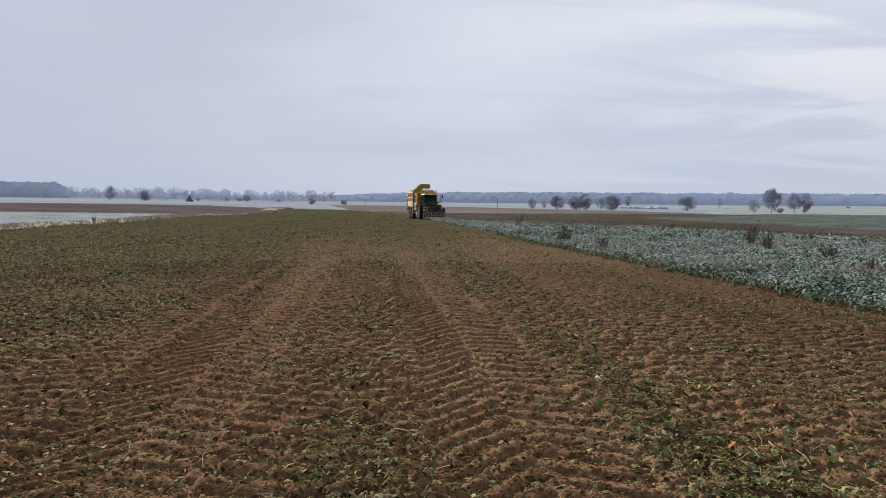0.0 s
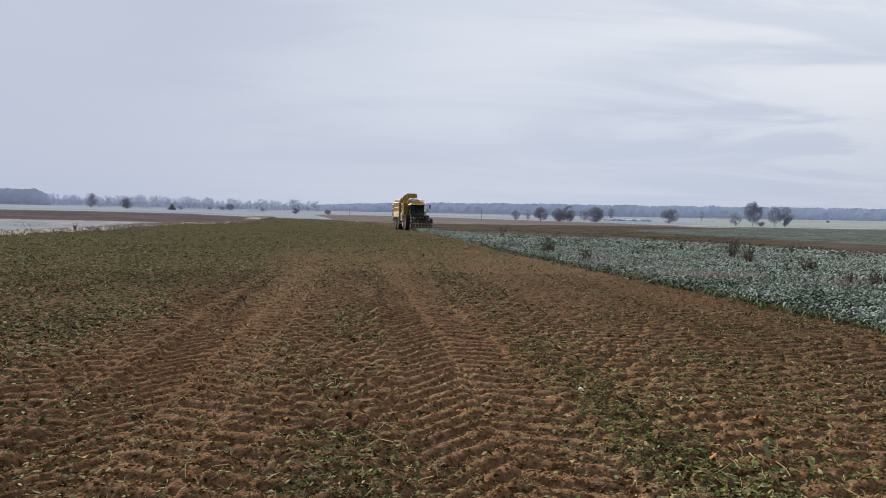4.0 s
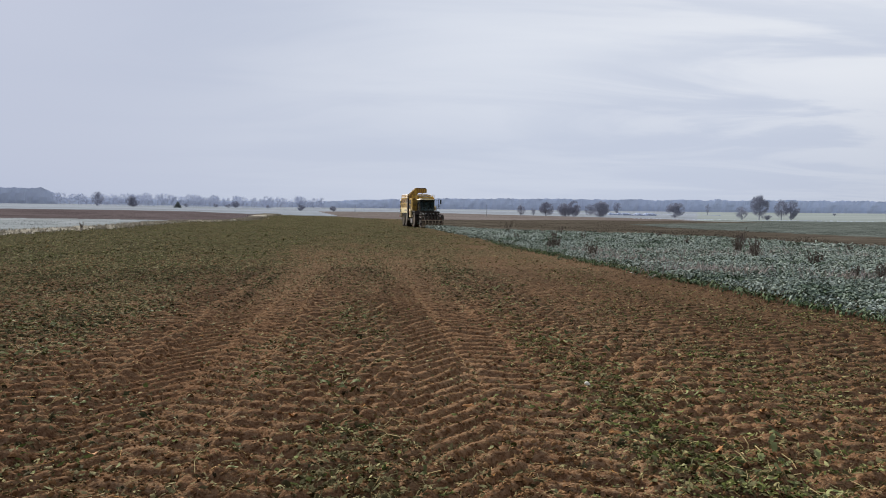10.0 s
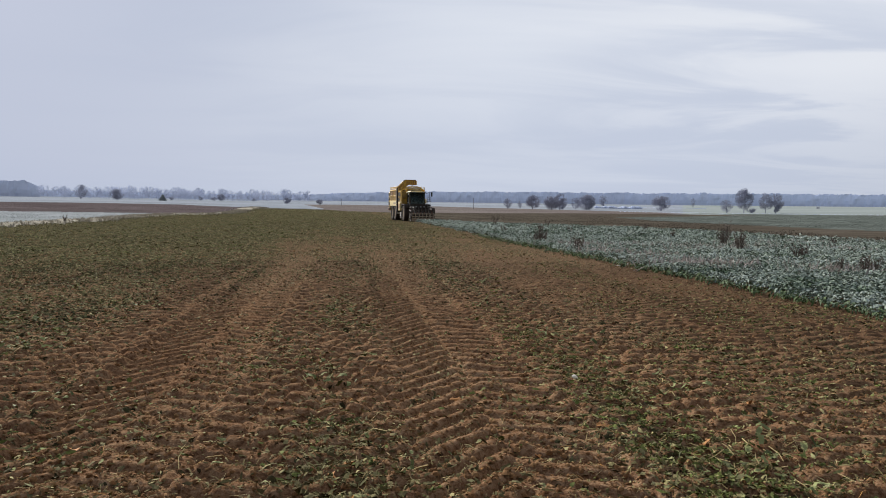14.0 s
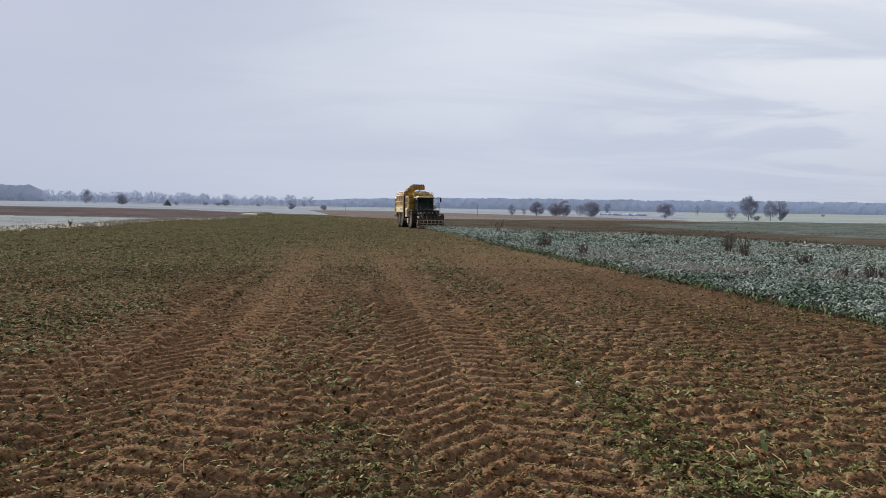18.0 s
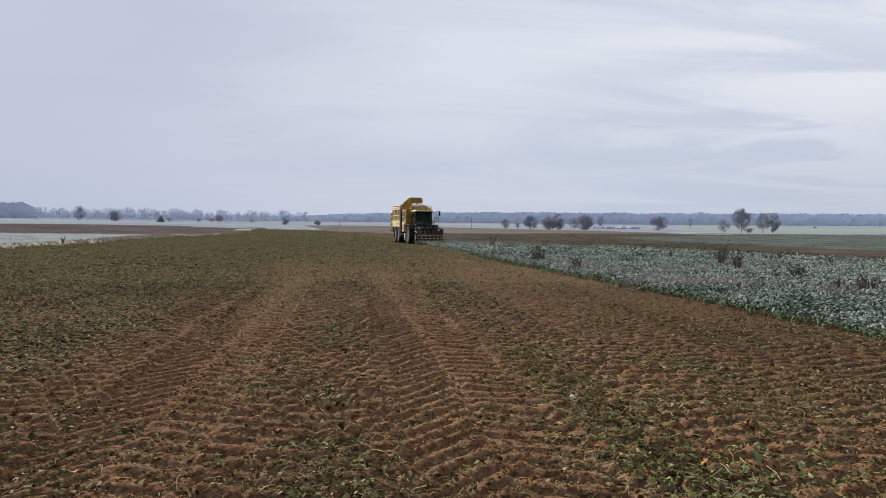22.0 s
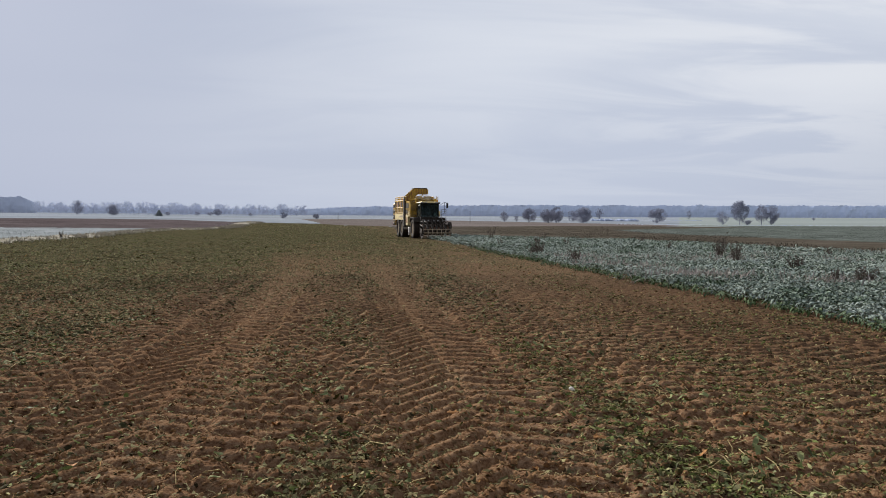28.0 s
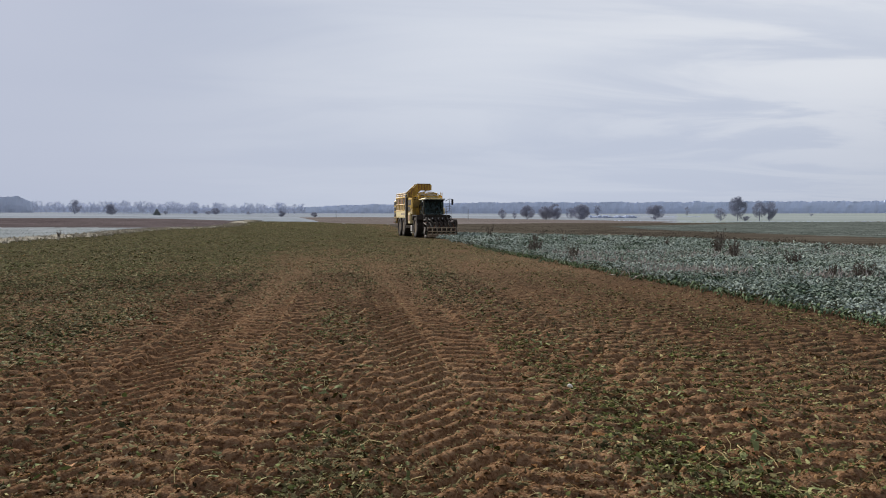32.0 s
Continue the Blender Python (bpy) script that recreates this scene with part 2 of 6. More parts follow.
def plain_material(name, a, c, scale=3.0, rough=0.7, metal=0.0, grime=0.0, dirt=(0.16, 0.11, 0.075), level=(1.0, 2.6)):
    """Paint, rubber or metal, mottled at two scales, with dust and mud that thickens low down on the thing."""
    m, nt, b = mat(name, rough, metal)
    b.inputs["Specular IOR Level"].default_value = 0.10
    at = place_of(nt, "object")
    col = mix(nt, fuzz(nt, at, scale, 5.0, 0.65), a, c)
    if grime:
        spots = fuzz(nt, at, scale * 2.2, 6.0, 0.7)
        low = calc(nt, "SUBTRACT", 1.0, span(nt, split(nt, at)[2], *level))
        amount = calc(nt, "MULTIPLY", span(nt, calc(nt, "ADD", spots, calc(nt, "MULTIPLY", low, 0.35)), 0.42, 0.85), grime)
        col = mix(nt, amount, col, dirt)
        nt.links.new(calc(nt, "ADD", calc(nt, "MULTIPLY", amount, 0.4), rough * 0.8), b.inputs["Roughness"])
    paint(nt, b, col)
    bump(nt, b, fuzz(nt, at, scale * 12, 3.0), 0.15, 0.01)
    return m


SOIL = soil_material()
FROST = land_material("frosted_winter_crop", [(0.34, (0.135, 0.153, 0.146)), (0.5, (0.240, 0.259, 0.262)), (0.66, (0.367, 0.383, 0.392))], 0.25, (0.5, 1.6, 1))
PLOUGHED = land_material("ploughed_earth", [(0.36, (0.042, 0.033, 0.033)), (0.5, (0.087, 0.070, 0.070)), (0.62, (0.162, 0.136, 0.134))], 0.2, (0.25, 1.5, 1))
VERGE = land_material("rimed_dry_grass", [(0.34, (0.178, 0.154, 0.105)), (0.5, (0.356, 0.324, 0.259)), (0.66, (0.518, 0.486, 0.429))], 0.8)
STUBBLE = land_material("grey_stubble", [(0.36, (0.081, 0.065, 0.057)), (0.5, (0.142, 0.120, 0.110)), (0.64, (0.227, 0.204, 0.193))], 0.05, (0.25, 1.2, 1), fine=2.0)
WEEDY = land_material("dry_weeds_ground", [(0.34, (0.042, 0.035, 0.026)), (0.5, (0.077, 0.065, 0.050)), (0.66, (0.134, 0.118, 0.097))], 0.15, (0.3, 1.4, 1))
DRYGRASS = land_material("dry_grass_among_beets", [(0.34, (0.26, 0.215, 0.185)), (0.5, (0.42, 0.365, 0.33)), (0.66, (0.58, 0.53, 0.49))], 1.5)
FALLOW = land_material("rimed_fallow", [(0.38, (0.040, 0.046, 0.038)), (0.5, (0.088, 0.100, 0.088)), (0.62, (0.178, 0.198, 0.182))], 0.30, (0.4, 1.2, 1), fine=2.5)
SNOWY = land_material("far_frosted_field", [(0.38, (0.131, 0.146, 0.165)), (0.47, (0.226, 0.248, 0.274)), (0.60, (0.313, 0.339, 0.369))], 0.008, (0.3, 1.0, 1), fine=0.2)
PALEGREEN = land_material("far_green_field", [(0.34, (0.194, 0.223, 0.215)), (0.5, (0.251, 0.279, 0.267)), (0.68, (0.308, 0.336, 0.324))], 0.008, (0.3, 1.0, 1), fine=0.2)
LITTER_GREEN = scrap_material("fresh_leaf_scraps", [(0.0, (0.035, 0.043, 0.013)), (0.40, (0.101, 0.122, 0.038)), (0.75, (0.165, 0.188, 0.070)), (1.0, (0.250, 0.248, 0.145))])
LITTER_GREY = scrap_material("wilted_leaf_scraps", [(0.0, (0.038, 0.031, 0.015)), (0.44, (0.112, 0.099, 0.050)), (0.80, (0.205, 0.184, 0.100)), (1.0, (0.320, 0.290, 0.153))])
LITTER_STRAW = scrap_material("leaf_stalks", [(0.0, (0.186, 0.144, 0.068)), (0.5, (0.351, 0.285, 0.150)), (0.85, (0.537, 0.455, 0.279)), (1.0, (0.537, 0.279, 0.093))])
LITTER_CLOD = scrap_material("earth_crumbs", [(0.0, (0.107, 0.055, 0.027)), (0.5, (0.168, 0.093, 0.049)), (1.0, (0.245, 0.150, 0.082))], 0.95)
CLUMP_LEAF = leaf_material("mown_beet_leaf", (0.055, 0.068, 0.022), (0.235, 0.245, 0.100), 0.03, False)
CROP = leaf_material("rimed_beet_leaves", (0.024, 0.050, 0.024), (0.066, 0.106, 0.050), 0.90)
EDGE_LEAF = leaf_material("green_beet_leaf", (0.024, 0.046, 0.013), (0.085, 0.125, 0.036), 0.20, False)
# bark and twigs carry painted mist: paler and bluer, most in the far row
TWIG = plain_material("hazed_grey_bark", (0.27, 0.28, 0.35), (0.34, 0.35, 0.42), 0.6, 0.9)
TWIG_FAR = plain_material("hazed_far_twigs", (0.56, 0.605, 0.73), (0.63, 0.67, 0.79), 0.1, 0.95)
EVERGREEN = plain_material("dark_evergreen", (0.24, 0.265, 0.27), (0.32, 0.345, 0.345), 0.8, 0.9)
DEADWEED = plain_material("dead_weed_stalks", (0.085, 0.066, 0.053), (0.19, 0.152, 0.125), 6.0, 0.9)
# distance haze is painted into the blue-grey of both woods and the hedges
WOODS = plain_material("hazed_distant_woodland", (0.57, 0.645, 0.81), (0.63, 0.70, 0.86), 0.02, 1.0)
NEARWOODS = plain_material("hazed_wood_and_hedge", (0.45, 0.51, 0.65), (0.52, 0.575, 0.71), 0.02, 1.0)
# grey wood, lightened in its colour for the haze before it
POLEWOOD = plain_material("hazed_weathered_pole", (0.20, 0.20, 0.215), (0.27, 0.265, 0.28), 2.0, 0.9)
WITHERED = plain_material("withered_leaf", (0.42, 0.19, 0.06), (0.30, 0.15, 0.06), 25.0, 0.8)
BEET = plain_material("beet_flesh", (0.62, 0.57, 0.46), (0.76, 0.72, 0.62), 20.0, 0.6)


# ---------------------------------------------------------------- mesh helpers
def fast_mesh(name, verts, faces, mats, index=None, smooth=True):
    """A mesh from arrays of corners and of faces that all have the same number of sides."""
    verts, faces = np.asarray(verts, np.float32), np.asarray(faces, np.int32)
    me = bpy.data.meshes.new(name)
    me.vertices.add(len(verts))
    me.vertices.foreach_set("co", verts.ravel())
    k = faces.shape[1]
    me.loops.add(faces.size)
    me.loops.foreach_set("vertex_index", faces.ravel())
    me.polygons.add(len(faces))
    me.polygons.foreach_set("loop_start", np.arange(0, faces.size, k, dtype=np.int32))
    if index is not None:
        me.polygons.foreach_set("material_index", np.asarray(index, np.int32))
    me.polygons.foreach_set("use_smooth", np.full(len(faces), smooth))
    for m in mats:
        me.materials.append(m)
    me.update(calc_edges=True)
    return me


def strewn(name, verts, faces, mats, turns, sizes, places, smooth=True):
    """Many turned and sized copies of one small form, joined into one mesh."""
    v = np.einsum("nij,kj->nki", turns, verts) * sizes[:, None, None] + places[:, None]
    f = np.asarray(faces)[None] + (np.arange(len(places)) * len(verts))[:, None, None]
    return v.reshape(-1, 3), f.reshape(-1, len(faces[0]))


def turns_of(yaw, tilt, roll):
    cy, sy, ct, st, cr, sr = np.cos(yaw), np.sin(yaw), np.cos(tilt), np.sin(tilt), np.cos(roll), np.sin(roll)
    o, i = np.zeros_like(yaw), np.ones_like(yaw)
    a = np.stack([np.stack([cy, -sy, o], -1), np.stack([sy, cy, o], -1), np.stack([o, o, i], -1)], 1)
    b = np.stack([np.stack([ct, o, st], -1), np.stack([o, i, o], -1), np.stack([-st, o, ct], -1)], 1)
    c = np.stack([np.stack([i, o, o], -1), np.stack([o, cr, -sr], -1), np.stack([o, sr, cr], -1)], 1)
    return a @ b @ c


def grain_at(x, y, seed=0):
    """Smooth value noise, 0 to 1."""
    xi, yi = np.floor(x), np.floor(y)
    u, v = x - xi, y - yi
    u, v = u * u * (3 - 2 * u), v * v * (3 - 2 * v)

    def h(a, b):
        q = np.sin(a * 127.1 + b * 311.7 + seed * 74.7) * 43758.5453
        return q - np.floor(q)

    return (h(xi, yi) * (1 - u) + h(xi + 1, yi) * u) * (1 - v) + (h(xi, yi + 1) * (1 - u) + h(xi + 1, yi + 1) * u) * v


def layers(x, y, seed=0, octaves=4, gain=0.5):
    total, size, weight = 0, 1.0, 0
    for k in range(octaves):
        total = total + size * grain_at(x * 2**k + k * 17.3, y * 2**k - k * 9.1, seed + k)
        weight += size
        size *= gain
    return total / weight


def step(v, lo, hi):
    u = np.clip((v - lo) / (hi - lo), 0, 1)
    return u * u * (3 - 2 * u)


def inside(x, y, poly):
    hit = np.zeros(np.shape(x), bool)
    for (x0, y0), (x1, y1) in zip(poly, poly[1:] + poly[:1]):
        cut = (y0 > y) != (y1 > y)
        hit ^= cut & (x < (x1 - x0) * (y - y0) / (y1 - y0 + 1e-12) + x0)
    return hit


# ---------------------------------------------------------------- the lie of the land
REACH = (0, 128, 230, 300, 460, 700, 1100, 2000, 4000)
RISE_W = (0, 0, 1.0, 1.7, 2.9, 4.8, 8.0, 16, 30)
RISE_N = (0, 0, 0, 0.6, 1.8, 3.7, 6.8, 14, 28)
RISE_E = (0, 0, 0, 0, 0, 1.9, 5.2, 13, 26)


def land(x, y):
    x, y = np.asarray(x, float), np.asarray(y, float)
    d, a = np.hypot(x, y), np.degrees(np.arctan2(x, y))
    w, n, e = (np.interp(d, REACH, k) for k in (RISE_W, RISE_N, RISE_E))
    u, v = step(a, -19.5, 1.5), step(a, 1.5, 28.0)
    return (w * (1 - u) + n * u) * (1 - v) + e * v


RUTS = ((1.12, 0.72, 1.0), (-1.75, 0.66, 0.72))
CROP_EDGE = ((-5, 9.0), (11, 8.4), (35, 7.5), (68, 6.9), (104, 6.3), (140, 6.0))


def crop_edge(y):
    return np.interp(y, [p[0] for p in CROP_EDGE], [p[1] for p in CROP_EDGE])


WEST_EDGE = ((-60, 56, 71, 93, 115, 129, 154, 200, 258), (-21, -23.5, -23, -25.6, -26.4, -21.5, -22, -27, -31))
CROP_AREA = [(9.0, -5), (8.4, 11), (7.5, 35), (6.9, 68), (6.3, 104), (9, 97), (9.8, 82), (12, 74.5), (15.5, 67), (19, 64), (23, 59), (24.8, 51), (25, 43), (25.6, 39.5), (28.2, 36), (30, 25), (31, -5)]
SOIL_AREA = [(-21, -60), (-23.5, 56), (-23, 71), (-25.6, 93), (-26.4, 115), (-21.5, 129), (-22, 154), (-27, 200), (-31, 258), (-20, 262), (-9, 260), (-2, 236), (4, 228), (11, 205), (7.5, 104), (9, 97), (9.8, 82), (12, 74.5), (15.5, 67), (19, 64), (23, 59), (24.8, 51), (25, 43), (25.6, 39.5), (28.2, 36), (31, 0), (33, -60)]
WEEDY_AREA = [(11, 205), (60, 235), (110, 260), (130, 235), (51, 145), (44, 108), (44, 89), (45, 78), (46, 61), (48, 30), (50, -60), (33, -60), (31, 0), (28.2, 36), (25.6, 39.5), (25, 43), (24.8, 51), (23, 59), (19, 64), (15.5, 67), (12, 74.5), (9.8, 82), (9, 97), (7.5, 104)]
LEFT_FROST = [(-300, -60), (-21, -60), (-23.5, 56), (-23, 71), (-25.6, 93), (-26.4, 115), (-28.5, 133), (-300, 133)]
LEFT_BROWN = [(-400, 133), (-28.5, 133), (-26.4, 115), (-21.5, 129), (-22, 154), (-27, 200), (-31, 258), (-62, 293), (-140, 265), (-250, 165), (-420, 0)]
STUBBLE_AREA = [(-30, 480), (-12, 300), (-9, 260), (-2, 236), (4, 228), (11, 205), (60, 235), (110, 260), (150, 330), (140, 400), (60, 470), (0, 520)]
FALLOW_AREA = [(50, -60), (48, 30), (46, 61), (45, 78), (44, 89), (44, 108), (51, 145), (130, 235), (150, 330), (300, 300), (420, 180), (120, -60)]
RIGHT_BROWN = [(225, 330), (300, 300), (420, 180), (700, 300), (480, 420), (330, 400)]


def lumps(x, y, seed):
    """Rounded clods, one in each cell of a jittered net, 0 to 1."""
    xi, yi = np.floor(x), np.floor(y)
    best = np.zeros_like(x)
    for dx in (-1, 0, 1):
        for dy in (-1, 0, 1):
            a, b = xi + dx, yi + dy
            h1, h2, h3 = (np.modf(np.abs(np.sin(a * p + b * q + seed) * 43758.5453))[0] for p, q in ((127.1, 311.7), (269.5, 183.3), (419.2, 371.9)))
            d = np.hypot(x - a - h1, (y - b - h2) * 0.85)
            best = np.maximum(best, h3 * np.clip(1 - (d / (0.45 + 0.4 * h3)) ** 2, 0, 1))
    return best


def soil_relief(x, y):
    """Lug prints of wide tyres pressed into loose earth, clods and crumbs."""
    wob = layers(x * 0.5, y * 0.5, 3, 3) - 0.5
    rag = layers(x * 4.0, y * 4.0, 17, 3) - 0.5
    h = 0.05 * (layers(x * 0.22, y * 0.12, 5, 3) - 0.5)

    def pressed(s):
        """One lug after another: a steep face towards the south, a flat rounded top, a fall."""
        p = s - np.floor(s)
        return (0.85 * step(p, 0.02, 0.17) + 0.15 * step(p, 0.10, 0.40)) * (1 - 0.30 * step(p, 0.38, 0.82)) * (1 - step(p, 0.78, 1.0))

    band = (x + 0.35 + 0.25 * wob) / 0.78
    k = np.floor(band)
    u = band - k - 0.5
    lean = np.where(np.mod(k, 2) > 0.5, 1.0, -1.0)
    s = y / 0.30 + lean * (0.75 * u) + np.sin(k * 12.9898) * 7.0 + 0.6 * (layers(x * 0.9, y * 0.9, 8, 3) - 0.5) + 0.32 * (layers(x * 3.4, y * 1.3, 11, 2) - 0.5)
    lug = pressed(s + 0.22 * rag)
    # the blocks break across the tread
    cut = x / 0.29 + 0.5 * np.floor(s) + 1.6 * (layers(x * 1.4, y * 1.4, 19, 2) - 0.5)
    gap = np.abs(cut - np.floor(cut) - 0.5)
    lug = lug * (1 - (0.12 + 0.80 * layers(x * 1.1, y * 1.6, 23, 2)) * step(gap, 0.34, 0.47))
    calm = 1 - 0.32 * step(x, 2.6, 4.2)
    strong = step(layers(x * 0.40, y * 0.12, 21, 3), 0.28, 0.46) * step(0.5 - np.abs(u), 0.0, 0.10)
    h = h + 0.088 * calm * (lug - 0.5) * (0.50 + 0.50 * strong) * (0.60 + 0.8 * layers(x * 3.0, y * 2.2, 13, 2))
    for c, half, deep in RUTS:
        q = x - c - 0.12 * wob
        core = step(half - np.abs(q), 0.0, 0.10)
        # chevrons, steeper on the west half
        slant = np.where(q < 0, 1.25, 0.55) * np.abs(q)
        sr = (y + slant) / 0.32 + np.where(q < 0, 0.0, 0.5) + 0.5 * (layers(x * 1.8, y * 1.8, 31, 2) - 0.5)
        bar = pressed(sr + 0.20 * rag) * (0.75 + 0.5 * layers(x * 3.0, y * 3.0, 35, 2))
        mid = 1 - 0.6 * np.exp(-((q / 0.07) ** 2))
        h = h * (1 - 0.95 * core) + core * (deep * 0.090 * mid * (bar - 0.5) - 0.032)
        h = h + 0.018 * np.exp(-(((np.abs(q) - half - 0.06) / 0.10) ** 2)) * (0.5 + 0.9 * layers(x * 2.0, y * 1.2, 37, 2))
    clod = layers(x * 6.5, y * 6.5, 41, 4, 0.6)
    h = h + 0.018 * (clod - 0.5) + 0.010 * lumps(x * 6.0, y * 9.0, 1.7) ** 1.5 + 0.012 * lumps(x * 12.0, y * 15.0, 4.2)
    return h - 0.015


def build_ground():
    fan = np.concatenate([np.arange(-28.5, 42.01, 0.22), np.arange(43.5, 331, 1.6)])
    rings = [0.3]
    while rings[-1] < 3.3:
        rings.append(rings[-1] * 1.022)
    while rings[-1] < 9:
        rings.append(rings[-1] * 1.0040)
    while rings[-1] < 24:
        rings.append(rings[-1] * 1.0031)
    while rings[-1] < 45:
        rings.append(rings[-1] * 1.0050)
    while rings[-1] < 130:
        rings.append(rings[-1] * 1.0105)
    while rings[-1] < 4200:
        rings.append(rings[-1] * 1.015)
    r, a = np.meshgrid(np.array(rings), np.radians(fan), indexing="ij")
    x, y = r * np.sin(a), r * np.cos(a)
    z = land(x, y)
    near = (r < 130) & inside(x, y, SOIL_AREA)
    rough = np.zeros_like(z)
    fine = np.maximum(1 - step(r, 5.0, 8.5), step((np.degrees(a) + 180) % 360 - 180, -31, -28) * step(-np.degrees(a), -45, -41.5)) * step(r, 0.25, 0.45)
    rough[near] = soil_relief(x[near], y[near]) * (1 - 0.6 * step(r[near], 40, 130)) * fine[near]
    rough += np.where(near, 0, 0.10 * (layers(x * 0.8, y * 0.8, 61, 3) - 0.5) * step(r, 8, 30))
    # low grassy bank along the field's far west edge
    bank = np.interp(y, *WEST_EDGE)
    rough += 0.5 * np.exp(-(((x - bank) / 3.0) ** 2)) * step(y, 140, 200) * step(270 - y, 0, 30) * (0.6 + 0.8 * layers(y * 0.05, x * 0.1, 71, 2))
    verge = bank
    rough += 0.28 * np.exp(-(((x - verge) / 1.1) ** 2)) * step(160 - y, 0, 20) * (0.3 + 1.2 * layers(y * 0.35, x * 0.3, 73, 3))
    z = z + rough
    nr, na = r.shape
    verts = np.concatenate([np.stack([x, y, z], -1).reshape(-1, 3), [[0, 0, 0]]])
    i, j = np.meshgrid(np.arange(nr - 1), np.arange(na), indexing="ij")
    jn = (j + 1) % na
    quads = np.stack([i * na + j, i * na + jn, (i + 1) * na + jn, (i + 1) * na + j], -1).reshape(-1, 4)
    c = verts[quads].mean(1)
    wob = 1.0 + 0.035 * (layers(c[:, 0] * 0.15, c[:, 1] * 0.15, 81, 3) - 0.5)
    cx, cy = c[:, 0] * wob, c[:, 1] * wob
    d = np.hypot(cx, cy)
    az = np.degrees(np.arctan2(cx, cy))
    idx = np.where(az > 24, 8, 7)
    for k, poly in ((5, RIGHT_BROWN), (6, FALLOW_AREA), (4, STUBBLE_AREA), (5, WEEDY_AREA), (2, LEFT_BROWN), (1, LEFT_FROST)):
        idx = np.where(inside(cx, cy, poly), k, idx)
    idx = np.where(inside(c[:, 0], c[:, 1], SOIL_AREA), 0, idx)
    vq = np.interp(c[:, 1], *WEST_EDGE)
    wide = 0.7 + 2.2 * layers(c[:, 1] * 0.2, c[:, 0] * 0.1, 91, 3) + np.clip((c[:, 1] - 130) / 40, 0, 2)
    idx = np.where((np.abs(c[:, 0] - vq) < wide * 0.5) & (c[:, 1] < 262) & (c[:, 1] > -50), 3, idx)
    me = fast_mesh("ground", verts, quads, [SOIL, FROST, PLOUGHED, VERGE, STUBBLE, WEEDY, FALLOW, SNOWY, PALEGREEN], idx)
    bm = bmesh.new()
    bm.from_mesh(me)
    bm.verts.ensure_lookup_table()
    hub = bm.verts[len(verts) - 1]
    for k in range(na):
        bm.faces.new((hub, bm.verts[(k + 1) % na], bm.verts[k]))
    bm.to_mesh(me)
    bm.free()
    return tagged(new("ground", me), "harvested brown beet field running out to frosted fields", "ground", kind="structure")


build_ground()


def on_soil(x, y):
    return land(x, y) + soil_relief(np.asarray(x, float), np.asarray(y, float)) * (1 - 0.6 * step(np.hypot(x, y), 40, 130))


# ---------------------------------------------------------------- leaf forms
def leaf_form(length, width, arch, lift, stalk, cols, n, seed):
    """A beet leaf along +x: stalk, then a wavy blade that rises and bends over."""
    rnd = random.Random(seed)
    verts, faces = [], []
    for k in range(n):
        t = k / (n - 1)
        u = max(0.0, (t - stalk) / (1 - stalk))
        half = 0.035 * width + width * 0.5 * math.sin(math.pi * min(1.0, u * 0.92 + 0.04)) ** 0.8 * (1 if u > 0 else 0)
        if k == n - 1:
            half = 0.06 * width
        px = length * math.sin(min(1.0, t) * 1.35) / 1.0 * 0.9
        pz = lift * math.sin(t * math.pi * 0.62) - arch * t * t
        for c in range(cols):
            s = (c / (cols - 1) - 0.5) * 2
            wave = 0.10 * width * rnd.uniform(-1, 1) * abs(s)
            verts.append((px, s * half, pz + 0.22 * half * abs(s) + wave))
    for k in range(n - 1):
        for c in range(cols - 1):
            a = k * cols + c
            faces.append((a, a + 1, a + cols + 1, a + cols))
    return np.array(verts), np.array(faces)


def crumb_form(seed):
    rnd = random.Random(seed)
    v = [(1, 0, 0), (0.3, 0.9, 0.1), (-0.8, 0.5, 0), (-0.7, -0.6, 0.1), (0.4, -0.9, 0), (0.1, 0.1, 0.75)]
    v = np.array([[q + rnd.uniform(-0.2, 0.2) for q in p] for p in v])
    return v, np.array([(0, 1, 5), (1, 2, 5), (2, 3, 5), (3, 4, 5), (4, 0, 5)])


def stalk_form(seed, bend):
    """A thin three-sided stalk in two pieces along +x."""
    rnd = random.Random(seed)
    v = []
    for k, t in enumerate((0, 0.5, 1)):
        w = (0.021, 0.018, 0.009)[k]
        y, z = bend * math.sin(t * 3.1) * rnd.uniform(0.6, 1.2), 0.10 * math.sin(t * 3.1) * rnd.uniform(0, 2)
        for q in range(3):
            v.append((t - 0.5, y + w * math.cos(q * 2.1), z + w * math.sin(q * 2.1)))
    f = [(k * 3 + q, k * 3 + (q + 1) % 3, k * 3 + 3 + (q + 1) % 3, k * 3 + 3 + q) for k in range(2) for q in range(3)]
    return np.array(v), np.array(f)


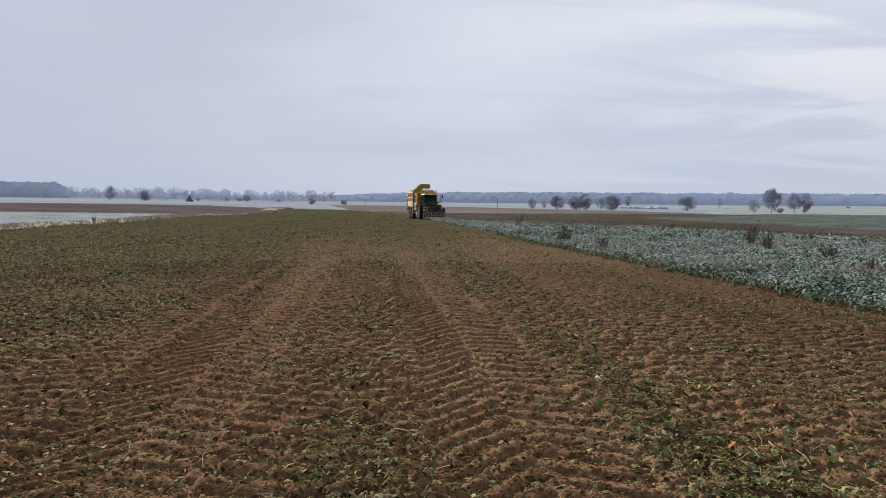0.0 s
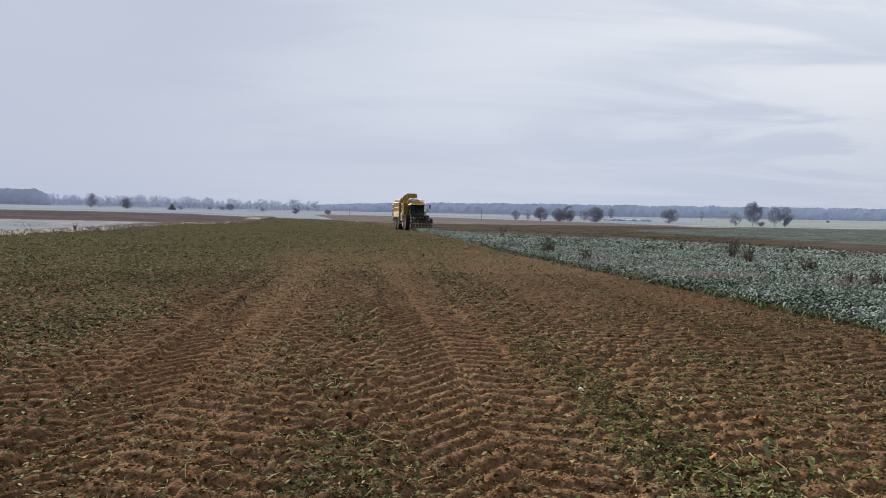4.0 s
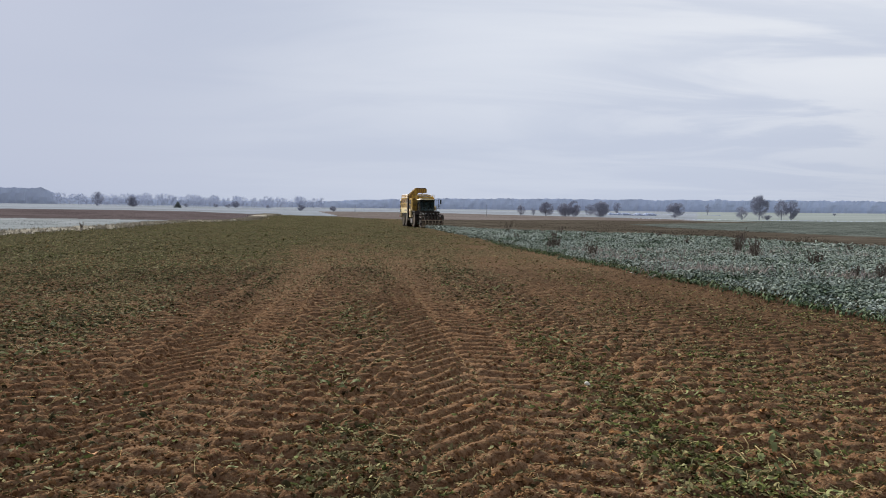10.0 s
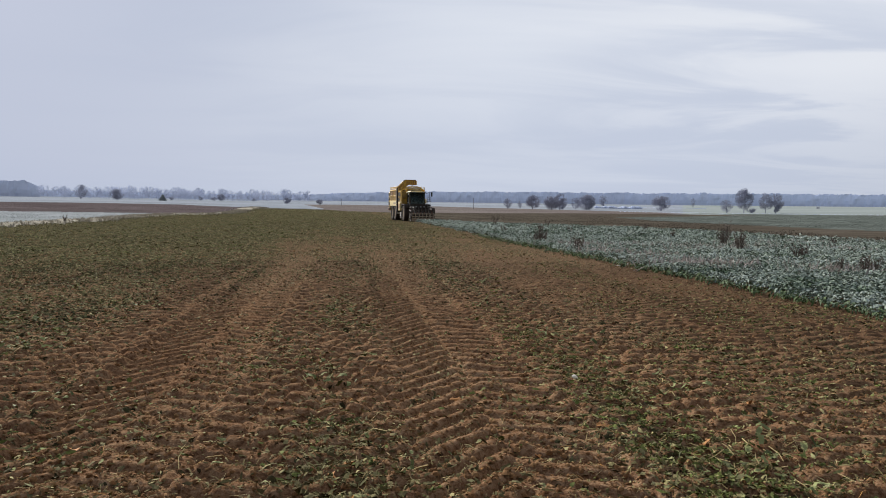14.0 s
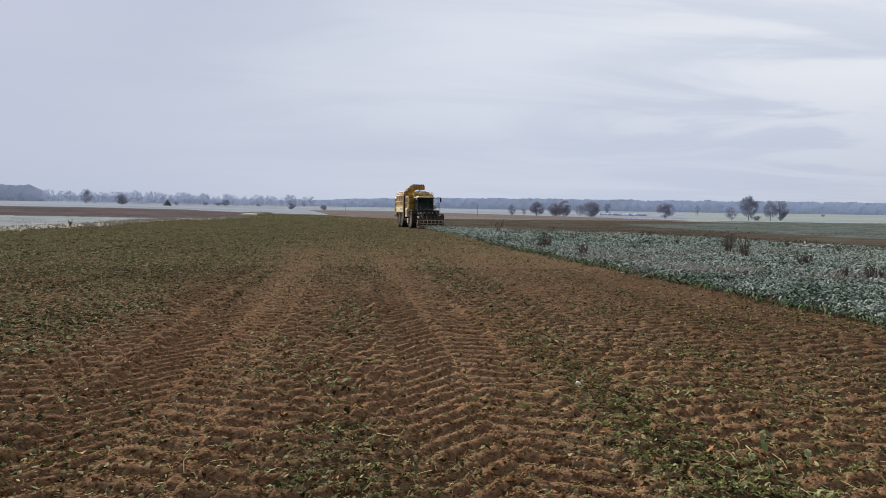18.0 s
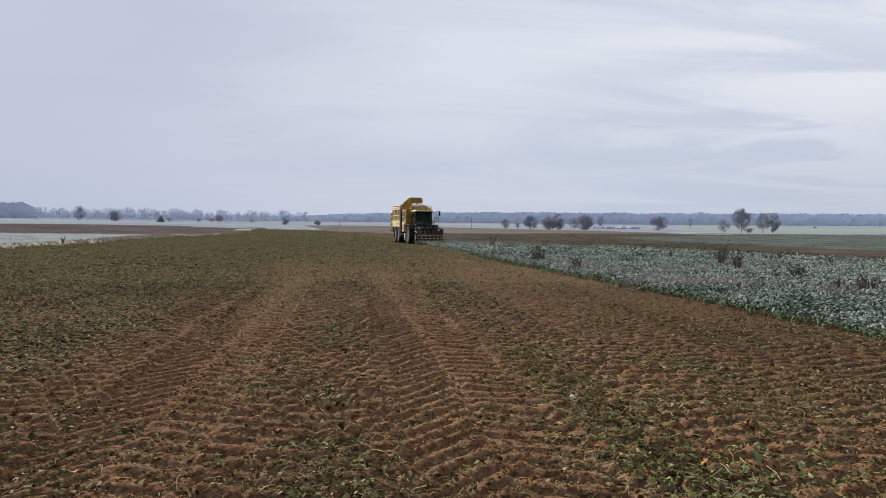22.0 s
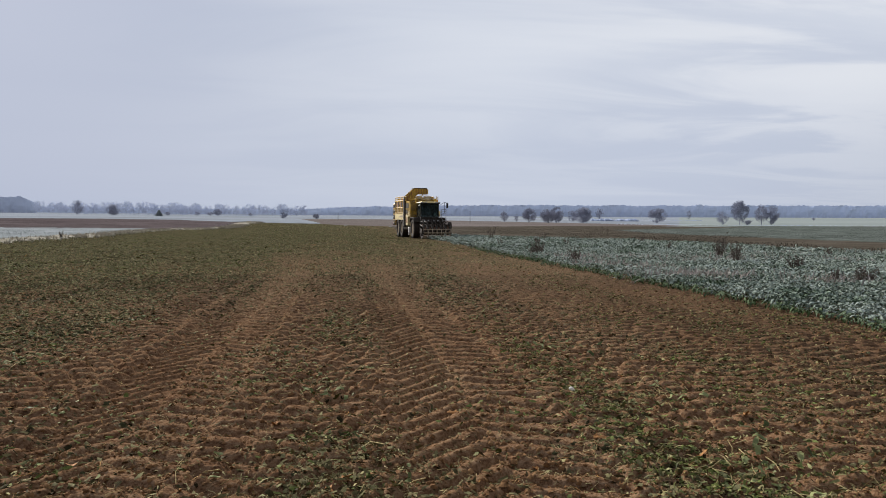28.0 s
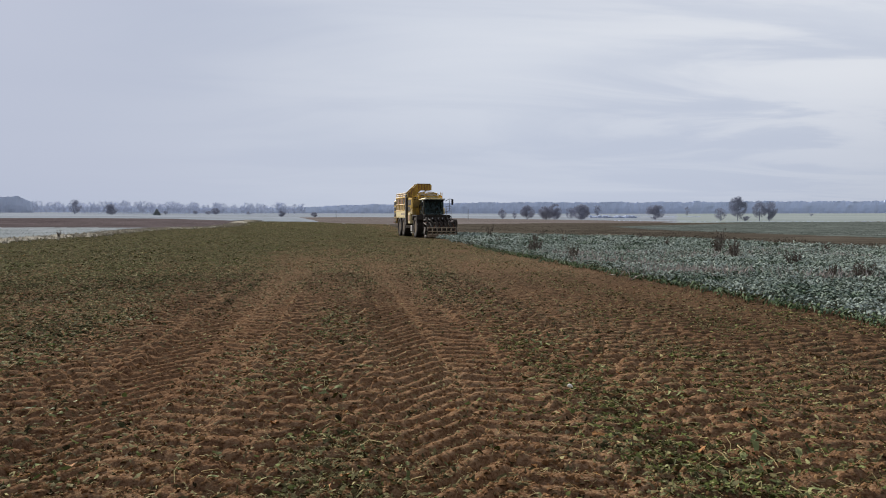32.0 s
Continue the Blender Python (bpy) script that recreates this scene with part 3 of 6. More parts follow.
# ---------------------------------------------------------------- mown leaf litter on the soil
def leafiness(x, y):
    """How thickly the mown leaves lie: in swaths along the rows and in drifts."""
    drift = layers(x * 0.9, y * 0.45, 101, 4)
    row = x - 2.42 + 0.035 * np.maximum(y - 10, 0) + 0.6 * (drift - 0.5)
    sw = 0.16 * np.exp(-((row / 0.27) ** 2)) + 0.20 * np.exp(-(((x + 0.2 + 0.5 * (drift - 0.5)) / 0.42) ** 2)) * step(26 - y, 0, 16)
    sw = sw + 0.45 * np.exp(-(((x + 3.9) / 0.8) ** 2)) + 0.85 * step(-x, 3.0, 5.0) * step(y, 4, 11) + 0.05 + 0.45 * step(y, 20, 80) + 0.28 * np.exp(-(((x - 5.6) / 0.35) ** 2))
    # a fresher drift far up the field
    sw = sw + 0.8 * np.exp(-(((x + 10.0 - 0.06 * (y - 65)) / 3.0) ** 2)) * step(y, 42, 60) * (1 - step(y, 85, 115))
    for c, half, deep in RUTS:
        sw = sw * (1 - (0.80 - 0.50 * step(y, 10, 30)) * np.exp(-(((x - c) / (half * 0.75)) ** 2)))
    # little lies beside the thick row, and the strip beside the crop was swept clean
    sw = sw * (1 - 0.6 * step(np.abs(row), 0.25, 0.5) * (1 - step(np.abs(row), 1.1, 1.6)) * (1 - step(y, 12, 22)))
    sw = sw * (1 - 0.35 * step(x, 3.2, 3.9) * (1 - step(y, 14, 26))) + 0.10 * step(x, 3.2, 4.5) * step(y, 5, 10)
    return np.clip(sw * (0.10 + 1.9 * step(drift, 0.38, 0.66)), 0, 1)


def scrap_form(seed):
    """A torn, crumpled piece of leaf blade, about one unit across."""
    rnd = random.Random(seed)
    v = []
    for j in range(3):
        for i in range(3):
            r = rnd.uniform(0.30, 0.62)
            z = rnd.uniform(0.05, 0.32) if (i, j) == (1, 1) else rnd.uniform(-0.12, 0.22)
            v.append(((i - 1) * r + rnd.uniform(-0.08, 0.08), (j - 1) * r * 0.62 + rnd.uniform(-0.08, 0.08), z))
    return np.array(v), np.array([(3 * j + i, 3 * j + i + 1, 3 * j + i + 4, 3 * j + i + 3) for j in range(2) for i in range(2)])


def clod_form(seed):
    """A flat-bottomed lump of earth."""
    rnd = random.Random(seed)
    v = [(1.0 * rnd.uniform(0.7, 1.2) * math.cos(k * 1.0472), 0.75 * rnd.uniform(0.7, 1.2) * math.sin(k * 1.0472), -0.15) for k in range(6)]
    v += [(0.62 * rnd.uniform(0.7, 1.2) * math.cos(k * 1.0472 + 0.3), 0.46 * rnd.uniform(0.7, 1.2) * math.sin(k * 1.0472 + 0.3), rnd.uniform(0.35, 0.62)) for k in range(6)]
    v.append((rnd.uniform(-0.15, 0.15), rnd.uniform(-0.1, 0.1), 0.66))
    f = []
    for k in range(6):
        n = (k + 1) % 6
        f += [(k, n, 6 + k), (n, 6 + n, 6 + k), (6 + k, 6 + n, 12)]
    return np.array(v), np.array(f)


def shred_form(width, seed):
    """A torn, curled strip of leaf along +x."""
    rnd = random.Random(seed)
    v = []
    for k in range(3):
        t = k / 2
        half = width * 0.5 * (0.55, 1.0, 0.35)[k] * rnd.uniform(0.7, 1.2)
        y, z = 0.16 * math.sin(2.6 * t + seed) * rnd.uniform(0.3, 1.2), 0.20 * math.sin(3.1 * t) * rnd.uniform(-0.2, 1.2)
        tip = rnd.uniform(-0.9, 0.9)
        v += [(t - 0.5, y - half, z + half * tip), (t - 0.5, y + half, z - half * tip * 0.6)]
    return np.array(v), np.array([(2 * k, 2 * k + 1, 2 * k + 3, 2 * k + 2) for k in range(2)])


def strew_litter():
    rng = np.random.default_rng(5)
    forms = {
        "green": [shred_form(0.13 + 0.05 * k, k) for k in range(6)],
        "grey": [shred_form(0.11 + 0.045 * k, 20 + k) for k in range(6)],
        "straw": [stalk_form(k, 0.05 + 0.09 * k) for k in range(6)],
        "crumb": [crumb_form(k) for k in range(6)],
        "clod": [clod_form(80 + k) for k in range(6)],
        "scrap": [scrap_form(120 + k) for k in range(6)],
        "dull": [scrap_form(140 + k) for k in range(6)],
    }
    plan = (
        ("green", 20000, (0.022, 0.085), LITTER_GREEN, 0.985, 160, "mown green beet leaf scraps lying on brown soil"),
        ("grey", 60000, (0.018, 0.080), LITTER_GREY, 0.955, 160, "wilted olive-brown beet leaf scraps trodden into soil"),
        ("scrap", 4500, (0.016, 0.055), LITTER_GREEN, 0.97, 16, "crumpled pieces of green beet leaf on soil"),
        ("dull", 8000, (0.016, 0.060), LITTER_GREY, 0.96, 20, "crumpled wilted pieces of beet leaf on soil"),
        ("straw", 12000, (0.03, 0.12), LITTER_STRAW, 0.70, 60, "pale broken leaf stalks scattered on soil"),
        ("crumb", 12000, (0.005, 0.020), LITTER_CLOD, 0.0, 20, "crumbs and small clods of brown earth"),
        ("clod", 12000, (0.010, 0.036), LITTER_CLOD, 0.0, 30, "clods of brown earth strewn between tyre prints"),
    )
    for kind, n, (lo, hi), material, pick, far, label in plan:
        a = np.radians(rng.uniform(-27, 41, n * 9))
        r = 3.6 * (far / 3.6) ** (rng.uniform(0, 1, n * 9) ** 1.2)
        x, y = r * np.sin(a), r * np.cos(a)
        keep = (x < crop_edge(y) - 0.1) & inside(x, y, SOIL_AREA)
        lf = leafiness(x, y)
        keep &= rng.uniform(0, 1, len(x)) < (1 - pick) + pick * lf
        # more of it stays in the hollows
        keep &= rng.uniform(0, 1, len(x)) < 0.55 + 0.45 * step(-soil_relief(x, y), -0.045, 0.055)
        if kind in ("green", "scrap"):
            keep &= rng.uniform(0, 1, len(x)) < 0.15 + 0.85 * step(layers(x * 0.9, y * 0.4, 131, 3), 0.42, 0.60)
        # leaves come in tangles of several pieces
        many = {"green": 9, "grey": 7, "scrap": 8, "dull": 6}.get(kind, 1)
        at = np.repeat(np.flatnonzero(keep)[: n // many], many)
        loose = 0.085 * (1 + r[at] / 45) if many > 1 else 0.0
        x, y = x[at] + rng.normal(0, 1, len(at)) * loose * 1.5, y[at] + rng.normal(0, 1, len(at)) * loose
        keep = x < crop_edge(y) - 0.1
        x, y = x[keep], y[keep]
        round_about = rng.uniform(-16, 16, (2, n // 8))
        ox, oy = round_about
        turn = np.degrees(np.arctan2(ox, oy))
        out = ((turn < -27) | (turn > 41) | (np.hypot(ox, oy) < 3.6)) & (ox < crop_edge(oy) - 0.1) & (rng.uniform(0, 1, n // 8) < (1 - pick) + pick * leafiness(ox, oy))
        x, y = np.concatenate([x, ox[out]]), np.concatenate([y, oy[out]])
        r = np.hypot(x, y)
        at = x
        m = len(at)
        size = lo + (hi - lo) * rng.uniform(0, 1, m) ** 1.8
        size = size * np.clip(r / 20, 1, 1.9)
        z = on_soil(x, y) + size * (0.0 if kind in ("crumb", "clod") else 0.08) + (rng.uniform(0, 0.030, m) if many > 1 else 0.0 if kind == "clod" else rng.uniform(0, 0.012, m))
        tilt = rng.normal(0, 0.12 if kind == "clod" else 0.30, m)
        tr = turns_of(rng.uniform(0, 6.283, m), tilt, rng.normal(0, 0.15 if kind == "clod" else 0.5, m))
        vs, fs, base = [], [], 0
        which = rng.integers(0, 6, m)
        joined = np.ones(m, bool)
        if kind == "clod":
            # the largest ones close by lie singly
            shapes = [fast_mesh("soil_clod", fv, ff, [material], smooth=False) for fv, ff in forms[kind]]
            for i in np.argsort(-size * ((r < 9) & (y > 3)))[:280]:
                ob = new("soil_clod", shapes[which[i]])
                ob.matrix_world = Matrix.Translation((x[i], y[i], z[i])) @ Matrix(tr[i].tolist()).to_4x4() @ Matrix.Diagonal((size[i], size[i], size[i], 1))
                tagged(ob, "clod of brown earth lying on the tyre prints", "clod", "clods of earth")
                joined[i] = False
        for k, (fv, ff) in enumerate(forms[kind]):
            s = (which == k) & joined
            v, f = strewn("", fv, ff, None, tr[s], size[s], np.stack([x[s], y[s], z[s]], -1))
            vs.append(v)
            fs.append(f + base)
            base += len(v)
        me = fast_mesh("leaf_litter", np.concatenate(vs), np.concatenate(fs), [material], smooth=kind != "clod")
        tagged(new({"green": "leaf_litter", "grey": "wilted_litter", "straw": "stalk_litter", "crumb": "soil_crumbs", "clod": "soil_clods", "scrap": "crumpled_leaves", "dull": "wilted_leaves"}[kind], me), label, "litter", kind="stuff")


strew_litter()


# ---------------------------------------------------------------- single heaps of mown leaves and the beet slice
def mesh_of(name, form, material):
    return fast_mesh(name, form[0], form[1], [material])


def torn_leaf(seed):
    """A crumpled beet leaf blade, torn by the topper, about 0.3 m long."""
    rnd = random.Random(seed)
    v, rows, cols = [], 6, 4
    for j in range(rows):
        t = j / (rows - 1)
        half = 0.046 * (0.45 + 0.75 * math.sin(math.pi * (0.15 + 0.8 * t))) * rnd.uniform(0.65, 1.2)
        fold = rnd.uniform(-0.9, 0.9)
        for i in range(cols):
            w = (i / (cols - 1) - 0.5) * 2
            v.append((0.26 * (t - 0.5) + rnd.uniform(-0.012, 0.012), half * w + 0.03 * math.sin(4 * t + seed), 0.03 * math.sin(5 * t + seed) + 0.6 * half * abs(w) * fold + rnd.uniform(-0.014, 0.014)))
    return np.array(v), np.array([(j * cols + i, j * cols + i + 1, j * cols + i + cols + 1, j * cols + i + cols) for j in range(rows - 1) for i in range(cols - 1)])


LEAF_MESHES = [mesh_of("leaf", torn_leaf(40 + k), CLUMP_LEAF) for k in range(6)]
STALK_MESHES = [mesh_of("stalk", stalk_form(60 + k, 0.08 * k), LITTER_STRAW) for k in range(3)]


def leaf_heap(x, y, size, count, seed, label):
    rnd = random.Random(seed)
    base = new("beet_leaf_heap")
    z0 = float(on_soil(x, y))
    base.matrix_world = pose(x, y, z0)
    for k in range(count):
        stalk = rnd.random() < 0.45
        me = rnd.choice(STALK_MESHES if stalk else LEAF_MESHES)
        ob = new("stalk" if stalk else "leaf", me)
        ob.parent = base
        px, py = rnd.gauss(0, 0.16 * size), rnd.gauss(0, 0.20 * size)
        pz = float(on_soil(x + px, y + py)) - z0 + rnd.uniform(0.005, 0.06) * size
        s = rnd.uniform(0.10, 0.22) if stalk else rnd.uniform(0.18, 0.42) * (0.7 + 0.3 * size)
        ob.matrix_basis = pose(px, py, pz, rnd.uniform(-35, 35), rnd.uniform(-25, 30), rnd.uniform(0, 360)) @ Matrix.Diagonal((s, s, s, 1))
    return tagged(base, label, "leaf heap", "heaps of mown beet leaves")


HEAPS = (
    (3.0, 5.19, 1.3, 34), (2.6, 4.85, 1.0, 22), (2.7, 4.41, 1.0, 20), (2.27, 4.67, 0.8, 14), (2.86, 7.24, 1.3, 26), (2.9, 6.85, 1.1, 20),
    (2.44, 6.71, 0.9, 14), (2.72, 10.0, 1.5, 24), (2.95, 9.85, 1.3, 20), (2.76, 8.26, 1.2, 18), (0.16, 8.58, 0.8, 14), (-0.31, 7.12, 1.2, 24),
    (0.24, 5.97, 0.8, 10), (-0.86, 5.06, 0.9, 12), (-2.51, 6.83, 1.0, 16), (-3.81, 9.24, 1.6, 30), (-3.95, 9.45, 1.2, 24), (-3.53, 13.04, 1.9, 24), (-0.46, 8.5, 1.2, 18),
    (0.37, 4.8, 0.8, 9), (0.0, 5.6, 0.8, 9), (5.45, 7.75, 1.0, 16), (2.1, 17.1, 1.8, 18), (2.95, 16.9, 1.8, 20), (2.5, 13.5, 1.8, 22),
    (-0.1, 12.0, 1.5, 16), (-4.6, 11.2, 1.8, 22), (-5.2, 15.5, 2.2, 24), (1.75, 5.6, 0.8, 10), (4.3, 6.6, 0.8, 10), (-1.0, 9.9, 1.0, 12),
)
for n, (hx, hy, hs, hc) in enumerate(HEAPS):
    leaf_heap(hx, hy, hs, int(hc * 1.15), 300 + n, "heap of mown green beet leaves and stalks on brown soil" if hs > 0.95 else "small tuft of mown beet leaves on brown soil")


def beet_slice():
    bm = bmesh.new()
    bmesh.ops.create_icosphere(bm, subdivisions=3, radius=0.03)
    for v in bm.verts:
        v.co.z = max(v.co.z * 0.8, -0.016)
        v.co *= 1 + 0.25 * (noise.noise(v.co * 30) + 0.3 * noise.noise(v.co * 90))
    me = bpy.data.meshes.new("beet_slice")
    bm.to_mesh(me)
    me.materials.append(BEET)
    me.polygons.foreach_set("use_smooth", [True] * len(me.polygons))
    ob = new("beet_slice", me)
    ob.matrix_world = pose(2.15, 7.2, float(on_soil(2.15, 7.2)) + 0.05, 10, 20, 30)
    return tagged(ob, "pale sliced-off piece of sugar beet on soil", "beet")


beet_slice()


def withered_leaves():
    rnd = random.Random(21)
    shapes = [mesh_of("withered_leaf", torn_leaf(90 + k), WITHERED) for k in range(4)]
    for x, y in ((-0.02, 4.87), (-0.12, 4.72), (1.3, 5.2), (2.55, 5.3), (1.9, 5.6), (3.4, 6.2), (-1.9, 5.5), (0.9, 6.6), (2.9, 7.9), (-0.6, 6.3), (2.35, 4.6), (-2.7, 5.9)):
        ob = new("withered_leaf", rnd.choice(shapes))
        s = rnd.uniform(0.30, 0.50)
        ob.matrix_world = pose(x, y, float(on_soil(x, y)) + 0.03, rnd.uniform(-20, 20), rnd.uniform(-20, 20), rnd.uniform(0, 360)) @ Matrix.Diagonal((s, s, s, 1))
        tagged(ob, "orange-brown withered beet leaf on soil", "leaf", "withered leaves")


withered_leaves()


# ---------------------------------------------------------------- standing beets under rime
SWATH = (63.5, 100.5)


def swath_left(y):
    return crop_edge(y) - 0.05


def plant_leaves(x, y, count, size, form_rows, rng, droop=0.0):
    """Arrays of turns, sizes and places for the leaves of the plants at x, y."""
    n = len(x)
    idx = np.repeat(np.arange(n), count)
    m = len(idx)
    yaw = rng.uniform(0, 6.283, n)[idx] + np.tile(np.arange(count), n) * 2.4 + rng.normal(0, 0.3, m)
    tilt = rng.normal(0.0, 0.24, m) + droop
    tr = turns_of(yaw, tilt, rng.normal(0, 0.35, m))
    sz = size[idx] * rng.uniform(0.65, 1.15, m)
    sway = rng.normal(0, 0.12, (2, m))
    pl = np.stack([x[idx] + sway[0], y[idx] + sway[1], land(x, y)[idx] + rng.uniform(0.06, 0.30, m) * size[idx]], -1)
    return tr, sz, pl, rng.integers(0, len(form_rows), m)


def leaf_cloud(x, y, count, size, forms, rng):
    tr, sz, pl, which = plant_leaves(x, y, count, size, forms, rng)
    vs, fs, base = [], [], 0
    for k, (fv, ff) in enumerate(forms):
        s = which == k
        v, f = strewn("", fv, ff, None, tr[s], sz[s], pl[s])
        vs.append(v)
        fs.append(f + base)
        base += len(v)
    return np.concatenate(vs), np.concatenate(fs)


FORMS_NEAR = [leaf_form(0.25, 0.060, 0.12 + 0.04 * k, 0.20, 0.30, 3, 5, 140 + k) for k in range(5)]
FORMS_MID = [leaf_form(0.26, 0.088, 0.07 + 0.03 * k, 0.060, 0.25, 3, 4, 150 + k) for k in range(5)]
FORMS_FAR = [leaf_form(0.27, 0.095, 0.07 + 0.03 * k, 0.060, 0.25, 2, 4, 160 + k) for k in range(4)]
EDGE_MESHES = [mesh_of("leaf", f, EDGE_LEAF) for f in FORMS_NEAR]


def rows_of_plants(gap, lo, hi, rng, aside=False):
    ys = np.arange(-4, 122, gap)
    xs = np.arange(5.5, 40, 0.45)
    x, y = (q.ravel() for q in np.meshgrid(xs, ys))
    # the drill rows follow the field's edge
    x = x + (crop_edge(y) - 7.5)
    x, y = x + rng.normal(0, 0.06, len(x)), y + rng.normal(0, gap * 0.3, len(x))
    d = np.hypot(x, y)
    turn = np.degrees(np.arctan2(x, y))
    keep = inside(x, y, CROP_AREA) & (d >= lo) & (d < hi) & ((turn >= 43) if aside else (turn < 43))
    keep &= x > crop_edge(y) + 0.30
    return x[keep], y[keep]


def in_swath(x, y):
    return (y > SWATH[0]) & (y < 123) & (x < swath_left(y) + 2.75)


def grow_crop():
    rng = np.random.default_rng(9)
    vs, fs, base = [], [], 0
    for gap, lo, hi, count, grow, forms, aside in ((0.16, 0, 24, 19, 0.62, FORMS_MID, False), (0.20, 24, 44, 13, 0.70, FORMS_FAR, False), (0.28, 44, 64, 10, 0.95, FORMS_FAR, False), (0.36, 64, 130, 8, 1.0, FORMS_FAR, False), (0.45, 0, 62, 7, 1.0, FORMS_FAR, True)):
        x, y = rows_of_plants(gap, lo, hi, rng, aside)
        out = ~in_swath(x, y)
        x, y = x[out], y[out]
        high = 0.74 + 0.56 * layers(x * 0.6, y * 0.6, 201, 3)
        v, f = leaf_cloud(x, y, count, high * grow, forms, rng)
        vs.append(v)
        fs.append(f + base)
        base += len(v)
    me = fast_mesh("beet_crop", np.concatenate(vs), np.concatenate(fs), [CROP])
    tagged(new("beet_crop", me), "rime-covered sugar beet leaves still standing in rows", "beet crop", kind="stuff")
    # the outermost plants, sheltered and greener
    rnd = random.Random(4)
    y = 9.0
    while y < 46:
        base = new("sugar_beet_plant")
        x = float(crop_edge(y)) + rnd.gauss(0.10, 0.18)
        base.matrix_world = pose(x, y, float(land(x, y)), 0, 0, rnd.uniform(0, 360))
        for k in range(9):
            ob = new("leaf", rnd.choice(EDGE_MESHES))
            ob.parent = base
            s = rnd.uniform(0.38, 0.85)
            ob.matrix_basis = pose(0, 0, 0.02, rnd.uniform(-40, 40), rnd.uniform(-35, 25), k * 137 + rnd.uniform(-15, 15)) @ Matrix.Diagonal((s, s, s, 1))
        tagged(base, "green sugar beet plant at the crop's edge, lightly rimed", "beet plant", "beet plants along the crop's edge")
        y += (0.10 + 0.0038 * (y - 9)) * rnd.uniform(0.5, 1.5)


grow_crop()


def swath_patches():
    """The strip that the machine takes, in short lengths that it lifts as it comes."""
    rng = np.random.default_rng(12)
    x, y = rows_of_plants(0.33, 50, 130, rng)
    made = []
    y0 = SWATH[0]
    while y0 < SWATH[1] - 0.5:
        s = in_swath(x, y) & (y >= y0) & (y < y0 + 1.85)
        cx, cy = float(swath_left(y0)) + 1.37, y0 + 0.925
        high = 0.62 + 0.50 * layers(x[s] * 0.5, y[s] * 0.5, 201, 3)
        v, f = leaf_cloud(x[s], y[s], 7, high * 1.2, FORMS_FAR, rng)
        v = v - np.array([cx, cy, 0])
        me = fast_mesh("beet_row_length", v, f, [CROP])
        ob = new("beet_row_length", me)
        ob.matrix_world = pose(cx, cy, 0)
        tagged(ob, "short length of rimed beet rows before the harvester", "beet crop", "beet rows being lifted", "stuff")
        made.append((ob, cx, cy))
        y0 += 1.85
    return made


PATCHES = swath_patches()


# ---------------------------------------------------------------- tubes, weeds, trees
def tube(bm, pts, radii, sides=4):
    rings = []
    for k, p in enumerate(pts):
        p = Vector(p)
        q = Vector(pts[min(k + 1, len(pts) - 1)]) - Vector(pts[max(k - 1, 0)])
        q = q.normalized() if q.length > 1e-6 else Vector((0, 0, 1))
        u = q.orthogonal().normalized()
        w = q.cross(u)
        rings.append([bm.verts.new(p + radii[k] * (math.cos(6.2832 * s / sides) * u + math.sin(6.2832 * s / sides) * w)) for s in range(sides)])
    for a, b in zip(rings, rings[1:]):
        for s in range(sides):
            bm.faces.new((a[s], a[(s + 1) % sides], b[(s + 1) % sides], b[s]))
    if sides > 2:
        bm.faces.new(rings[-1])
    return bm


def done(name, bm, material, smooth=False):
    me = bpy.data.meshes.new(name)
    bm.to_mesh(me)
    bm.free()
    for m in material if isinstance(material, (list, tuple)) else [material]:
        me.materials.append(m)
    if smooth:
        me.polygons.foreach_set("use_smooth", [True] * len(me.polygons))
    return me


def part(name, bm, material, parent, label="", smooth=False):
    ob = new(name, done(name, bm, material, smooth))
    ob.parent = parent
    return tagged(ob, label)


def weed_mesh(seed, height):
    rnd = random.Random(seed)
    bm = bmesh.new()
    for k in range(rnd.randint(10, 15)):
        a, lean = rnd.uniform(0, 6.28), rnd.uniform(0.05, 0.5)
        h = height * 1.35 * rnd.uniform(0.5, 1.0)
        dx, dy = math.cos(a) * lean * h, math.sin(a) * lean * h
        pts = [(0.06 * math.cos(a), 0.06 * math.sin(a), -0.03), (dx * 0.4, dy * 0.4, h * 0.55), (dx, dy, h)]
        tube(bm, pts, [0.010, 0.008, 0.003], 3)
        for s in range(9):
            t = rnd.uniform(0.3, 1.0)
            p = Vector(pts[0]).lerp(Vector(pts[2]), t)
            q = p + Vector((rnd.uniform(-1, 1), rnd.uniform(-1, 1), rnd.uniform(0.2, 1.3))) * 0.13 * height
            tube(bm, [p, q], [0.006, 0.012], 3)
    return done("dried_weed", bm, DEADWEED)


WEEDS = ((16.9, 33.3, 0.85), (16.6, 32.8, 0.7), (14.7, 27.7, 0.75), (15.0, 28.3, 0.65), (14.8, 24.1, 0.5), (15.3, 24.5, 0.42), (13.4, 18.7, 0.40), (13.0, 19.2, 0.35), (13.9, 19.0, 0.38), 
         (8.9, 35.9, 0.6), (9.2, 36.4, 0.5), (8.6, 35.6, 0.45), (8.6, 28.8, 0.6), (8.9, 29.3, 0.4), (11.8, 63.3, 0.9), (17.7, 40.9, 0.5), (-22.6, 64.0, 0.55), (22.0, 33.0, 0.5), (12.5, 50.0, 0.6), (20.5, 52.0, 0.6), (13.6, 47.0, 0.5), (15.5, 60.0, 0.7), (9.4, 47.0, 0.45), (23.0, 45.0, 0.6))
